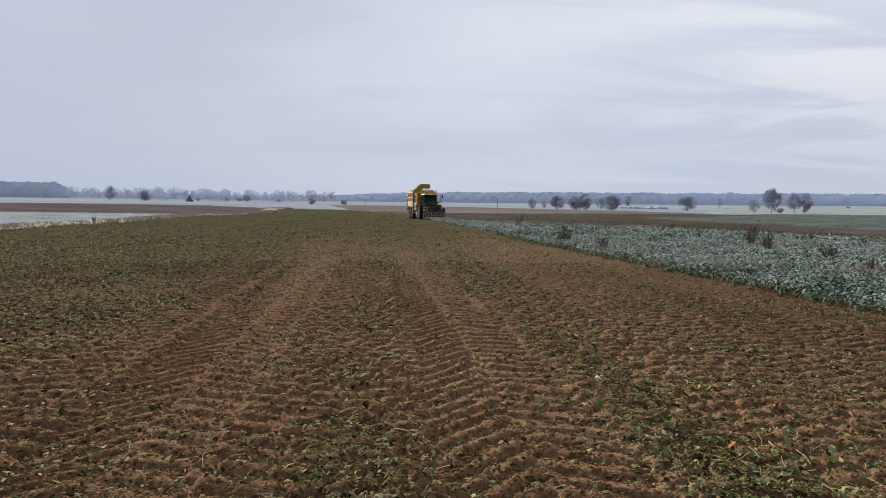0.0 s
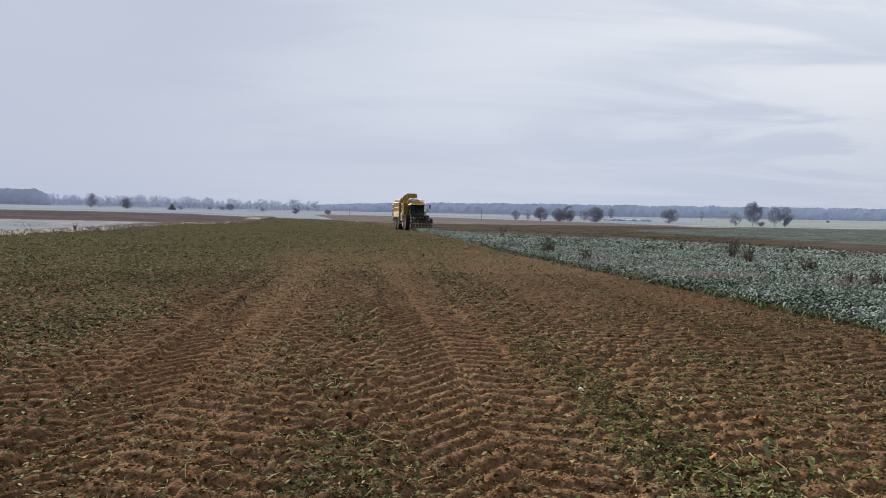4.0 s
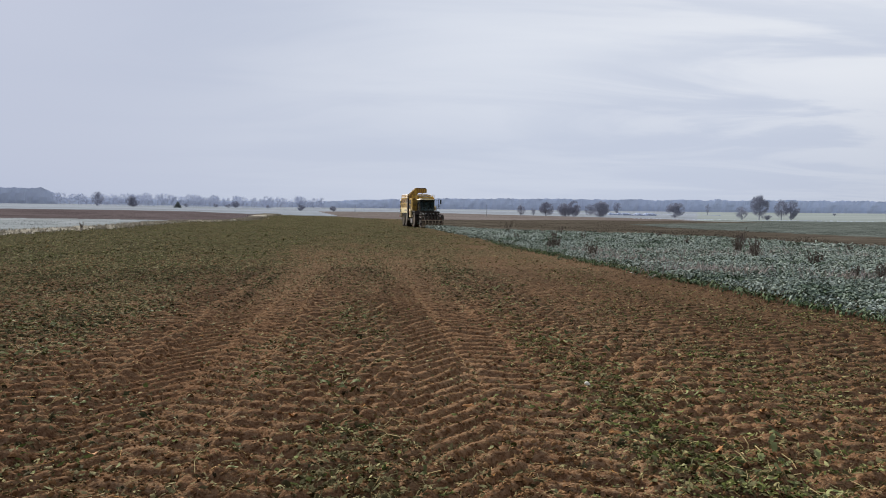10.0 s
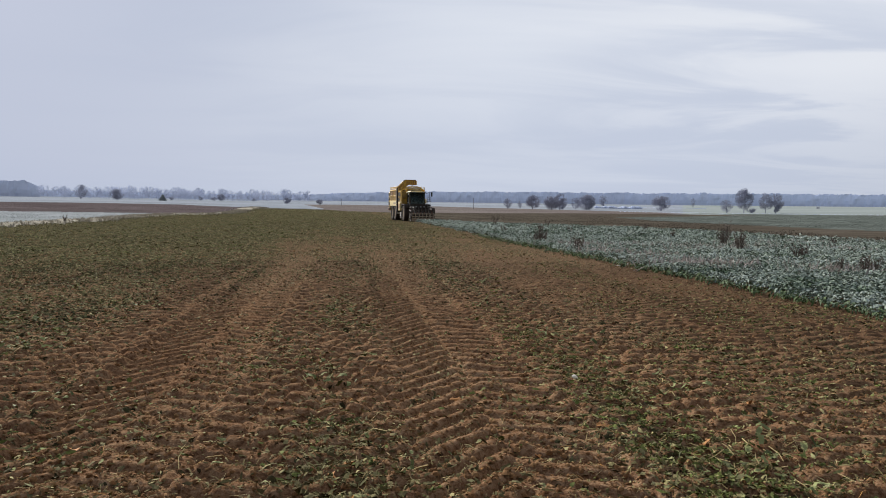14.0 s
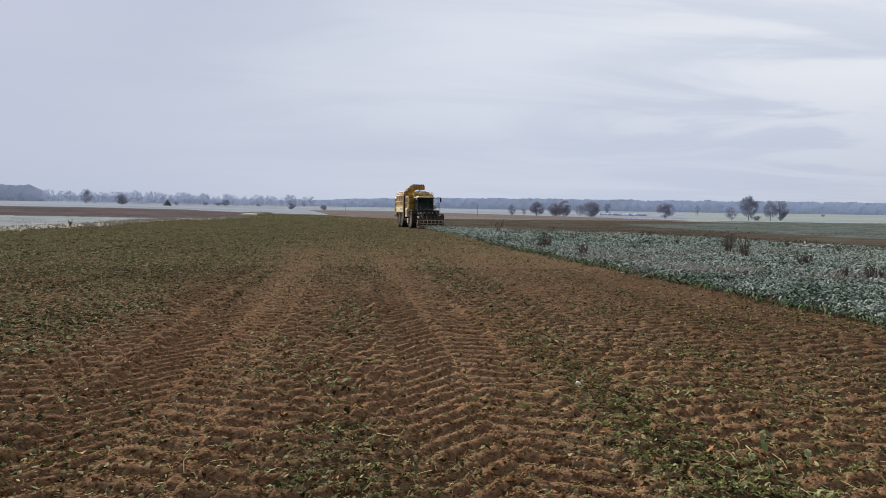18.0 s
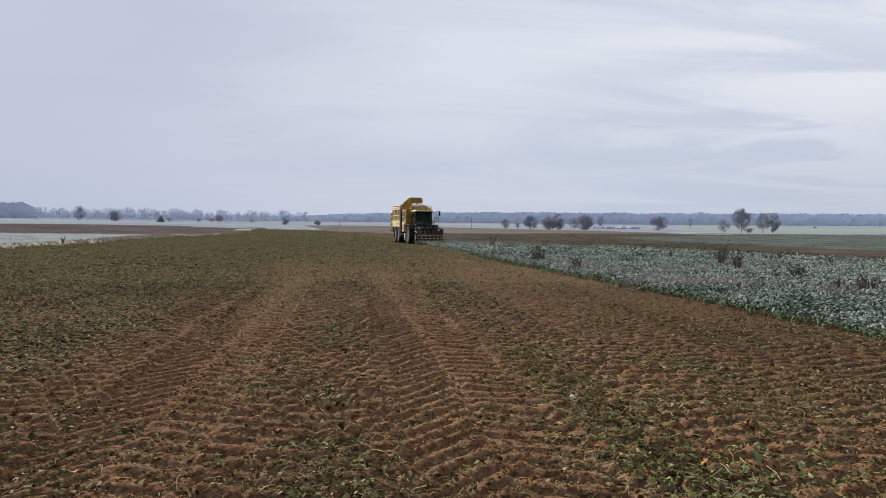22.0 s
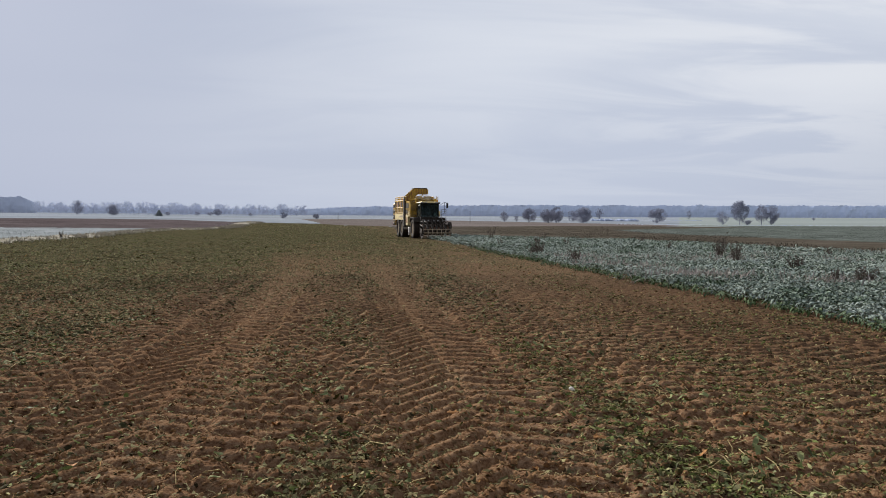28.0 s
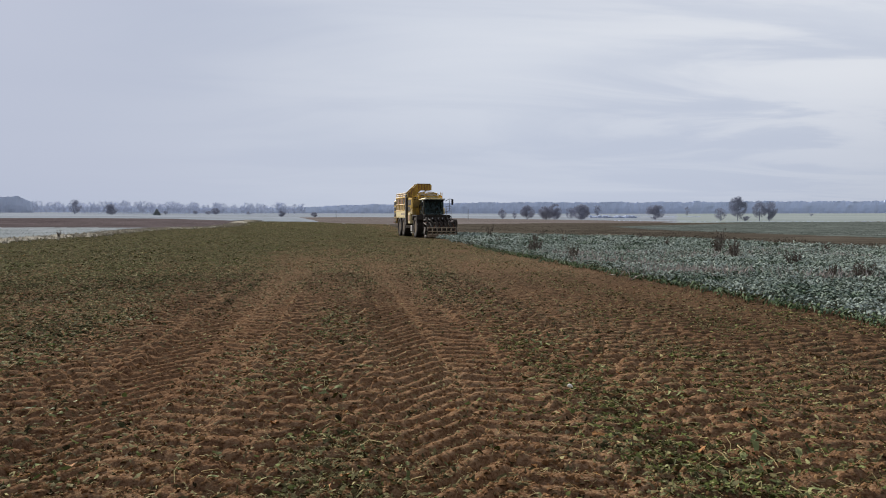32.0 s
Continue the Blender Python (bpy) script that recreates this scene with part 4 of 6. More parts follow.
for n, (wx, wy, wh) in enumerate(WEEDS):
    ob = new("dried_weed", weed_mesh(500 + n, wh))
    ob.matrix_world = pose(wx, wy, float(land(wx, wy)) + (0 if wx > 0 else float(soil_relief(np.array(wx), np.array(wy)))))
    tagged(ob, "dead dark-brown weed with branching seed stalks" if wx > 0 else "dead weed on the edge of the soil", "weed", "dried weeds")


def grass_tufts():
    """Dry tussocks on the headland, the fallow and the verge."""
    rng = np.random.default_rng(30)
    blade = np.array([(-0.03, 0, 0), (0.03, 0, 0), (0.02, 0.05, 0.55), (0.0, 0.22, 1.0)])
    face = np.array([(0, 1, 2), (0, 2, 3)])
    jobs = (
        ("verge_grass", VERGE, 9000, "pale rimed dry grass along the field's edge", None, 0.30),
        ("fallow_weeds", WEEDY, 14000, "brown dry weeds on the strip behind the crop", WEEDY_AREA, 0.10),
        ("rimed_weeds", FALLOW, 12000, "rimed grey-green weeds on fallow land", FALLOW_AREA, 0.08),
        ("frosted_rows", FROST, 9000, "frosted low winter crop", LEFT_FROST, 0.09),
    )
    for name, material, n, label, area, high in jobs:
        if area is None:
            y = rng.uniform(30, 262, n)
            v = np.interp(y, *WEST_EDGE)
            x = v + rng.normal(0, 0.7, n) * (1 + np.clip((y - 130) / 100, 0, 2))
        else:
            a = np.radians(rng.uniform(-27, 41, n * 8))
            r = 30 * (300 / 30) ** rng.uniform(0, 1, n * 8)
            x, y = r * np.sin(a), r * np.cos(a)
            k = np.flatnonzero(inside(x, y, area) & (layers(x * 0.2, y * 0.1, 301, 3) > 0.42))[:n]
            x, y = x[k], y[k]
        m = len(x)
        idx = np.repeat(np.arange(m), 3)
        size = high * rng.uniform(0.5, 1.3, m)[idx] * (1 + np.hypot(x, y)[idx] * 0.002)
        tr = turns_of(rng.uniform(0, 6.283, m * 3), rng.normal(0, 0.3, m * 3), rng.normal(0, 0.3, m * 3))
        wide = np.array([[2.2, 1, 1]])
        v, f = strewn("", blade * wide, face, None, tr, size, np.stack([x[idx], y[idx], land(x, y)[idx] + 0.02], -1))
        tagged(new(name, fast_mesh(name, v, f, [material])), label, "grass", kind="stuff")


grass_tufts()


def grass_among_beets():
    """Thin dead grass standing in patches between the beets."""
    rng = np.random.default_rng(77)
    blade = np.array([(-0.02, 0, 0), (0.02, 0, 0), (0.015, 0.08, 0.6), (0.0, 0.30, 1.0)])
    a, r = np.radians(rng.uniform(8, 41, 60000)), 12 * 7 ** rng.uniform(0, 1, 60000)
    x, y = r * np.sin(a), r * np.cos(a)
    keep = inside(x, y, CROP_AREA) & (x > crop_edge(y) + 0.6) & ~in_swath(x, y)
    keep &= layers(x * 0.22, y * 0.16, 511, 3) + 0.06 * step(y, 40, 80) > 0.64
    x, y = x[keep][:3800], y[keep][:3800]
    # two thick tufts of it near the field's edge
    for px, py, n, wide in ((10.3, 21.2, 900, 0.75), (9.7, 33.0, 350, 0.7), (12.8, 19.0, 300, 0.5)):
        x, y = np.concatenate([x, rng.normal(px, wide * 1.2, n)]), np.concatenate([y, rng.normal(py, wide, n)])
    m = len(x)
    tr = turns_of(rng.uniform(0, 6.283, m), rng.normal(0, 0.7, m), rng.normal(0, 0.7, m))
    v, f = strewn("", blade, np.array([(0, 1, 2), (0, 2, 3)]), None, tr, rng.uniform(0.22, 0.40, m), np.stack([x, y, land(x, y)], -1))
    tagged(new("dry_grass", fast_mesh("dry_grass", v, f, [DRYGRASS])), "thin dead grass standing between the beets", "grass", kind="stuff")


grass_among_beets()


def bare_tree(seed, height, width, stems=1, twigs=900, twig=0.05, low=0.25, shape="round"):
    """Meshes of one leafless tree: trunk with limbs, and its twigs."""
    rnd = random.Random(seed)
    wood, fine = bmesh.new(), bmesh.new()
    ends = []
    for s in range(stems):
        a = rnd.uniform(0, 6.28)
        lean = 0.0 if stems == 1 else rnd.uniform(0.1, 0.22)
        dx, dy = math.cos(a) * lean * width, math.sin(a) * lean * width
        pts = [(dx * 0.2, dy * 0.2, -0.2), (dx * 0.5 + rnd.uniform(-0.1, 0.1), dy * 0.5, height * 0.3), (dx * 0.8, dy * 0.8 + rnd.uniform(-0.2, 0.2), height * 0.62), (dx, dy, height * 0.95)]
        r = height * 0.017
        tube(wood, pts, [r * 1.3, r, r * 0.6, r * 0.15], 7)
        limbs = 11 if stems == 1 else 7
        for k in range(limbs):
            t = low + (1 - low) * (k + rnd.random()) / limbs * 0.93
            seg = min(2, int(t * 3))
            p = Vector(pts[seg]).lerp(Vector(pts[seg + 1]), min(1, t * 3 - seg))
            b = k * 2.4 + rnd.uniform(-0.5, 0.5)
            if shape == "round":
                out = width * 0.5 * math.sin(math.pi * min(1, 0.12 + 0.85 * (t - low * 0.6) / (1 - low * 0.6))) ** 0.7
            elif shape == "cone":
                out = width * 0.5 * (1.05 - t)
            else:
                out = width * 0.5 * (0.55 + 0.45 * t)
            out *= rnd.uniform(0.7, 1.05)
            q = p + Vector((math.cos(b) * out, math.sin(b) * out, out * rnd.uniform(0.25, 0.8)))
            m = p.lerp(q, 0.5) + Vector((0, 0, -out * 0.08))
            tube(wood, [p, m, q], [r * 0.5 * (1.1 - t), r * 0.32 * (1.1 - t), r * 0.1], 4)
            ends.append((p, m, q))
    for k in range(twigs):
        # twigs fill an uneven crown, most of them near its outside
        while True:
            d = Vector((rnd.gauss(0, 1), rnd.gauss(0, 1), rnd.gauss(0, 1))).normalized()
            rr = rnd.uniform(0.15, 1.0) ** 0.55
            t = 0.5 + 0.5 * d.z * rr
            z = height * (low * 0.7 + (1 - low * 0.7) * t)
            if shape == "round":
                w = 1.0
            elif shape == "cone":
                w = 1.5 * (1.02 - t)
            else:
                w = 0.55 + 0.75 * t
            c = Vector((d.x * rr * width * 0.5 * w, d.y * rr * width * 0.5 * w, z))
            if noise.noise(c * (3.0 / width) + Vector((seed, 0, 0))) > -0.03 - 0.06 * rr:
                break
        out = Vector((d.x, d.y, 0.55 + 0.5 * rnd.random())).normalized()
        out = (out + Vector((rnd.gauss(0, 0.5), rnd.gauss(0, 0.5), rnd.gauss(0, 0.4)))).normalized()
        ln = width * rnd.uniform(0.05, 0.15)
        a, e = c - out * ln * 0.6, c + out * ln * 0.4
        e.z = min(e.z, height * 1.03)
        tube(fine, [a, e], [twig, twig * 0.35], 3)
        side = (out + Vector((rnd.gauss(0, 1), rnd.gauss(0, 1), rnd.gauss(0.2, 0.8)))).normalized()
        tube(fine, [c, c + side * ln * 0.5], [twig * 0.7, twig * 0.3], 3)
    return wood, fine


def tree(x, y, height, width, seed, label, stems=1, twigs=900, twig=0.05, low=0.25, shape="round", material=None, group="", name="bare_tree"):
    base = new(name)
    base.matrix_world = pose(x, y, float(land(x, y)), 0, 0, seed * 77 % 360)
    wood, fine = bare_tree(seed, height * 1.05, width * (1.3 if y < 600 else 1.1), stems, int(twigs * (1.15 if y < 600 else 0.75)), twig * 0.88, low * 0.6, shape)
    part("trunk", wood, material or TWIG, base)
    part("crown", fine, material or TWIG, base, "crown of fine bare twigs")
    return tagged(base, label, "tree", group)


TREES = (
    (223, 417, 13.6, 8.0, 1, 2200, 0.06, 0.34, "round", "tall leafless alder with an open crown"),
    (214, 420, 7.3, 5.8, 3, 800, 0.05, 0.10, "round", "leafless grey bush-like tree in the meadow"),
    (234, 413, 11.3, 6.4, 1, 1200, 0.055, 0.25, "round", "leafless tree beside a tall alder"),
    (239, 411, 10.7, 7.6, 3, 1400, 0.055, 0.12, "spread", "many-stemmed leafless tree in a small group"),
    (198, 476, 9.5, 9.4, 3, 1600, 0.065, 0.08, "round", "dense round leafless tree standing alone"),
    (339, 735, 10.7, 4.8, 1, 700, 0.07, 0.35, "round", "small slender leafless tree far off"),
    (95, 398, 7.2, 6.2, 3, 1300, 0.06, 0.06, "round", "dense leafless tree in the meadow"),
    (109, 413, 7.2, 7.0, 3, 1500, 0.065, 0.04, "round", "broad dense leafless thicket tree"),
    (117, 424, 8.4, 6.2, 2, 1400, 0.065, 0.05, "round", "leafless tree grown into a thicket"),
    (141, 475, 7.3, 4.6, 1, 800, 0.06, 0.12, "round", "narrow leafless tree beside a dense one"),
    (139, 446, 8.9, 8.8, 3, 1700, 0.07, 0.04, "round", "dense dark leafless tree, twiggy to the ground"),
    (214, 638, 10.4, 7.9, 1, 1000, 0.07, 0.25, "spread", "pale leafless tree far across the meadow"),
    (87, 425, 5.7, 3.9, 2, 600, 0.055, 0.10, "round", "small leafless tree in the meadow"),
    (96, 435, 4.3, 2.4, 1, 350, 0.055, 0.15, "round", "young leafless tree in the meadow"),
    (227, 416, 2.6, 5.0, 4, 400, 0.05, 0.02, "spread", "low leafless shrub under the alders"),
    (-181, 622, 8.1, 9.6, 3, 1700, 0.085, 0.02, "round", "dense dark round bush in frosted fields"),
    (-235, 704, 12.0, 10.0, 2, 1300, 0.08, 0.15, "round", "leafless tree among frosted fields"),
    (-158, 700, 3.2, 4.2, 3, 450, 0.075, 0.02, "round", "low bush in frosted fields"),
    (-130, 789, 6.5, 8.2, 3, 1100, 0.09, 0.03, "round", "dense leafless bush in frosted fields"),
    (-143, 753, 3.9, 4.5, 3, 450, 0.08, 0.03, "round", "low leafless bush in frosted fields"),
    (-135, 778, 3.5, 5.8, 3, 500, 0.085, 0.02, "round", "low wide bush in frosted fields"),
    (-89, 717, 3.7, 3.7, 2, 400, 0.08, 0.03, "cone", "small bush in frosted fields"),
    (-42, 509, 3.8, 4.2, 3, 600, 0.07, 0.02, "round", "round bush behind the beet field"),
    (-20, 479, 3.2, 3.3, 3, 500, 0.07, 0.02, "round", "small round bush behind the beet field"),
    (487, 757, 2.7, 4.0, 3, 350, 0.09, 0.02, "spread", "low shrub on a pale green field"),
)
for n, (tx, ty, th, tw, st, tn, tt, lo, shp, lab) in enumerate(TREES):
    tree(tx, ty, th, tw, 700 + n, lab, st, tn, tt, lo, shp, name="bare_tree" if th > 4.5 else "bush")


def conical_bush():
    base = new("conical_bush")
    base.matrix_world = pose(-137, 580, float(land(-137, 580)))
    wood, _ = bare_tree(811, 4.4, 1.0, 1, 1, 0.02)
    _.free()
    rnd = random.Random(8)
    bm = bmesh.new()
    for k in range(1700):
        t = rnd.random() ** 1.3
        a, r = rnd.uniform(0, 6.28), 2.9 * (1.03 - t) * rnd.uniform(0.1, 1.0) ** 0.5
        p = Vector((math.cos(a) * r, math.sin(a) * r, 4.4 * t))
        d = Vector((math.cos(a), math.sin(a), rnd.uniform(-0.5, 0.6))) * 0.35
        tube(bm, [p - d, p, p + d], [0.03, 0.20, 0.04], 3)
    part("trunk", wood, TWIG, base)
    part("crown", bm, EVERGREEN, base)
    tagged(base, "dark conical evergreen bush in frosted fields", "tree")


conical_bush()


def far_row():
    """The row of leafless trees along the far west road."""
    rnd = random.Random(17)
    kinds = []
    for k in range(6):
        base = new("roadside_tree")
        wood, fine = bare_tree(900 + k, 11.0, 9.5 if k % 2 else 7.0, 1 if k % 3 else 2, 300, 0.15, 0.20, ("round", "spread")[k % 2])
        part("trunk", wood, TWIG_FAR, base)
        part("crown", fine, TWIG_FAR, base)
        tagged(base, "leafless tree in a far row, mist painted in as pale twigs", "tree", "far row of trees")
        kinds.append(base)
    spots = []
    a = -20.9
    while a < -3.0:
        d = rnd.uniform(980, 1120)
        spots.append((a, d, rnd.uniform(0.85, 1.5)))
        a += rnd.choice((0.10, 0.14, 0.2, 0.34))
    for n, (a, d, s) in enumerate(spots):
        x, y = d * math.sin(radians(a)), d * math.cos(radians(a))
        m = pose(x, y, float(land(x, y)), 0, 0, rnd.uniform(0, 360))
        if n < 6:
            ob = kinds[n]
            ob.matrix_world = m
        else:
            ob = copy_thing(kinds[n % 6], m)
        ob.scale = (s, s, s)


far_row()


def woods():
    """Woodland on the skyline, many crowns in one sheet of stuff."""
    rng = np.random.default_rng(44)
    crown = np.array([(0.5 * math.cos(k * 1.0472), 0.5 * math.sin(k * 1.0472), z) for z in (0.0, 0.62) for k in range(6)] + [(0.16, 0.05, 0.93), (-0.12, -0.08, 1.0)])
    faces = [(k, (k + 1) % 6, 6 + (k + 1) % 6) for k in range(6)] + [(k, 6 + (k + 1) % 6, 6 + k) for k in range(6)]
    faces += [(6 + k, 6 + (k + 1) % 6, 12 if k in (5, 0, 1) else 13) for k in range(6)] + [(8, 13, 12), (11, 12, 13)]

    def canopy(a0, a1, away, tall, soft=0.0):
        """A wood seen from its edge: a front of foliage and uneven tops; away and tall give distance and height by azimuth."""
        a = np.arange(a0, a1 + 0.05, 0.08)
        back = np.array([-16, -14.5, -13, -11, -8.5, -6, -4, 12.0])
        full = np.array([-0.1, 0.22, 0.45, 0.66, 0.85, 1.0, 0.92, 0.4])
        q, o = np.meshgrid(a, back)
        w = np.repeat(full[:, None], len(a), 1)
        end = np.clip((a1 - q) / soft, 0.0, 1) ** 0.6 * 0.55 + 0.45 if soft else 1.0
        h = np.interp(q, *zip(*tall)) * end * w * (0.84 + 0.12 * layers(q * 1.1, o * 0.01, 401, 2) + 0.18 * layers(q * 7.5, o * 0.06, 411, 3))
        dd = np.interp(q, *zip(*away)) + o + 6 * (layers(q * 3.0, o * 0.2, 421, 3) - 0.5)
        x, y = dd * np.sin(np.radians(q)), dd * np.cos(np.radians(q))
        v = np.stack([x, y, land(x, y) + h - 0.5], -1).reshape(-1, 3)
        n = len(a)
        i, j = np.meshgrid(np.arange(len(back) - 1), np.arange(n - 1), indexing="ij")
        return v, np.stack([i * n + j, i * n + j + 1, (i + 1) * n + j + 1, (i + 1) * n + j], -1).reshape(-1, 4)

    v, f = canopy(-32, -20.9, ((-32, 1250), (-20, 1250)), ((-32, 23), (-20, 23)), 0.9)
    tagged(new("backdrop_wood", fast_mesh("near_wood", v, f, [NEARWOODS], smooth=False)), "wood at the west end of the skyline, coloured blue-grey for haze", "woodland", kind="stuff")
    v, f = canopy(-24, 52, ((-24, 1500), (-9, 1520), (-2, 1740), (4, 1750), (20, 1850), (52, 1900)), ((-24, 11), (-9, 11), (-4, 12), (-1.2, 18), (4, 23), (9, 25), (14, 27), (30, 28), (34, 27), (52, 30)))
    tagged(new("backdrop_woods", fast_mesh("far_woods", v, f, [WOODS], smooth=False)), "winter woodland along the skyline, its haze painted in as blue-grey", "woodland", kind="stuff")
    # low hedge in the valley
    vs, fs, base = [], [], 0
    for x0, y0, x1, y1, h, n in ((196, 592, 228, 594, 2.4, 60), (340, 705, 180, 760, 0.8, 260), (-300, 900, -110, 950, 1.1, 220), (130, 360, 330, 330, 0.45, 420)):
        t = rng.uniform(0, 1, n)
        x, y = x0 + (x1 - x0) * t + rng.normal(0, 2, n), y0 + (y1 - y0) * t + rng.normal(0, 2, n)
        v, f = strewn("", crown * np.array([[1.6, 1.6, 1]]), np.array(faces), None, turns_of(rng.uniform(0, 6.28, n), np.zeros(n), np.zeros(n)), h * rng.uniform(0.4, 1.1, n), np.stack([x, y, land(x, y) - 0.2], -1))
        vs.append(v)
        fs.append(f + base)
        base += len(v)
    tagged(new("hedge", fast_mesh("hedge", np.concatenate(vs), np.concatenate(fs), [NEARWOODS], smooth=False)), "low leafless hedges between the fields, haze-tinted blue-grey", "hedge", kind="stuff")


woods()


def utility_pole(x, y, height, label):
    base = new("utility_pole")
    base.matrix_world = pose(x, y, float(land(x, y)))
    bm = bmesh.new()
    tube(bm, [(0, 0, -0.3), (0, 0, height)], [0.12, 0.085], 8)
    part("post", bm, POLEWOOD, base)
    tagged(base, label, "pole", "poles in the fields")


utility_pole(53, 334, 5.0, "weathered wooden pole in stubble behind the crop, tinted paler for haze")
utility_pole(-6, 442, 4.0, "weathered wooden pole beyond the beet field, tinted paler for haze")


# ---------------------------------------------------------------- beet harvester
YELLOW = plain_material("yellow_paint", (0.82, 0.52, 0.085), (0.56, 0.34, 0.065), 1.6, 0.6, 0.0, 0.75, (0.20, 0.13, 0.07), (1.2, 3.2))
WORN = plain_material("weathered_yellow_paint", (0.80, 0.52, 0.095), (0.34, 0.20, 0.065), 2.6, 0.6, 0.0, 0.7, (0.13, 0.085, 0.05), (2.5, 4.9))
CREAM = plain_material("cream_panel", (0.86, 0.72, 0.38), (0.76, 0.61, 0.30), 1.5, 0.5, 0.0, 0.45, (0.26, 0.19, 0.12))
BLACK = plain_material("black_steel", (0.018, 0.018, 0.018), (0.045, 0.042, 0.040), 2.0, 0.6, 0.2, 0.55, (0.085, 0.062, 0.045))
RUBBER = plain_material("muddy_rubber", (0.022, 0.021, 0.020), (0.045, 0.040, 0.036), 3.0, 0.9, 0.0, 0.9, (0.060, 0.046, 0.036), (-1.2, 1.5))
DARK = plain_material("grimy_dark_casing", (0.020, 0.016, 0.013), (0.045, 0.034, 0.026), 3.0, 0.8)
RIM = plain_material("yellow_rim", (0.16, 0.10, 0.03), (0.10, 0.066, 0.030), 3.0, 0.7, 0.0, 0.9, (0.075, 0.054, 0.038), (-1.0, 1.2))
RUST = plain_material("worn_red_steel", (0.33, 0.115, 0.065), (0.24, 0.13, 0.085), 4.0, 0.7, 0.1, 0.8, (0.27, 0.19, 0.13), (0.0, 1.3))
TAN = plain_material("scoured_steel_sheet", (0.46, 0.38, 0.28), (0.34, 0.26, 0.18), 4.0, 0.65, 0.15, 0.6, (0.21, 0.15, 0.10), (0.0, 1.2))
STEEL = plain_material("bare_steel", (0.30, 0.29, 0.28), (0.42, 0.41, 0.39), 6.0, 0.65, 0.5, 0.5)
MESH_TAN = plain_material("dusty_plastic_cover", (0.44, 0.31, 0.13), (0.17, 0.11, 0.05), 4.0, 0.7, 0.0, 0.60, (0.48, 0.41, 0.30), (2.0, 5.0))
SEAT = plain_material("dark_cloth", (0.03, 0.035, 0.04), (0.05, 0.055, 0.06), 8.0, 0.9)
WHITE = plain_material("white_sticker", (0.72, 0.70, 0.66), (0.62, 0.60, 0.56), 5.0, 0.5, 0.0, 0.4)
REDLAMP = plain_material("red_lamp_glass", (0.30, 0.02, 0.015), (0.40, 0.03, 0.02), 5.0, 0.2)
AMBER = plain_material("amber_lamp_glass", (0.60, 0.24, 0.02), (0.70, 0.30, 0.03), 5.0, 0.2)
CLEAR = plain_material("lamp_glass", (0.55, 0.56, 0.56), (0.70, 0.70, 0.70), 5.0, 0.1)
BEETROOTS = plain_material("earthy_beets", (0.36, 0.30, 0.22), (0.24, 0.17, 0.11), 3.0, 0.9)


def glass_material():
    m, nt, b = mat("tinted_cab_glass", 0.03)
    b.inputs["Base Color"].default_value = (0.16, 0.25, 0.27, 1)
    b.inputs["Transmission Weight"].default_value = 0.85
    b.inputs["IOR"].default_value = 1.45
    b.inputs["Specular IOR Level"].default_value = 0.5
    return m


GLASS = glass_material()


def block(bm, x0, x1, y0, y1, z0, z1, edge=0.02):
    """A box with softened edges."""
    made = bmesh.ops.create_cube(bm, size=1.0)["verts"]
    for v in made:
        v.co = Vector(((x0 + x1) / 2 + v.co.x * (x1 - x0), (y0 + y1) / 2 + v.co.y * (y1 - y0), (z0 + z1) / 2 + v.co.z * (z1 - z0)))
    if edge:
        bmesh.ops.bevel(bm, geom=list({e for v in made for e in v.link_edges}), offset=min(edge, 0.4 * min(x1 - x0, y1 - y0, z1 - z0)), segments=1, affect="EDGES")
    return bm


def boxes(*rows, edge=0.02):
    bm = bmesh.new()
    for r in rows:
        block(bm, *r, edge=edge)
    return bm


def plate(points, thick, axis):
    """A flat plate of the given outline, thickened along one axis; points are in the two other axes, the axis' value first."""
    bm = bmesh.new()
    at, outline = points
    put = {"x": lambda u, v, w: (w, u, v), "y": lambda u, v, w: (u, w, v), "z": lambda u, v, w: (u, v, w)}[axis]
    lo = [bm.verts.new(put(u, v, at)) for u, v in outline]
    hi = [bm.verts.new(put(u, v, at + thick)) for u, v in outline]
    bm.faces.new(lo)
    bm.faces.new(list(reversed(hi)))
    for k in range(len(outline)):
        n = (k + 1) % len(outline)
        bm.faces.new((lo[n], lo[k], hi[k], hi[n]))
    bmesh.ops.recalc_face_normals(bm, faces=bm.faces)
    return bm


def pipes(paths, r, sides=6):
    bm = bmesh.new()
    for p in paths:
        tube(bm, p, [r] * len(p), sides)
    return bm


def lathe(profile, steps, axis_x=True):
    """A body turned about the x axis from (x, radius) pairs."""
    bm = bmesh.new()
    rings = [[bm.verts.new((x, r * math.sin(6.28319 * k / steps), r * math.cos(6.28319 * k / steps))) for k in range(steps)] for x, r in profile]
    for a, b in zip(rings, rings[1:]):
        for k in range(steps):
            bm.faces.new((a[k], a[(k + 1) % steps], b[(k + 1) % steps], b[k]))
    bm.faces.new(list(reversed(rings[0])))
    bm.faces.new(rings[-1])
    bmesh.ops.recalc_face_normals(bm, faces=bm.faces)
    return bm


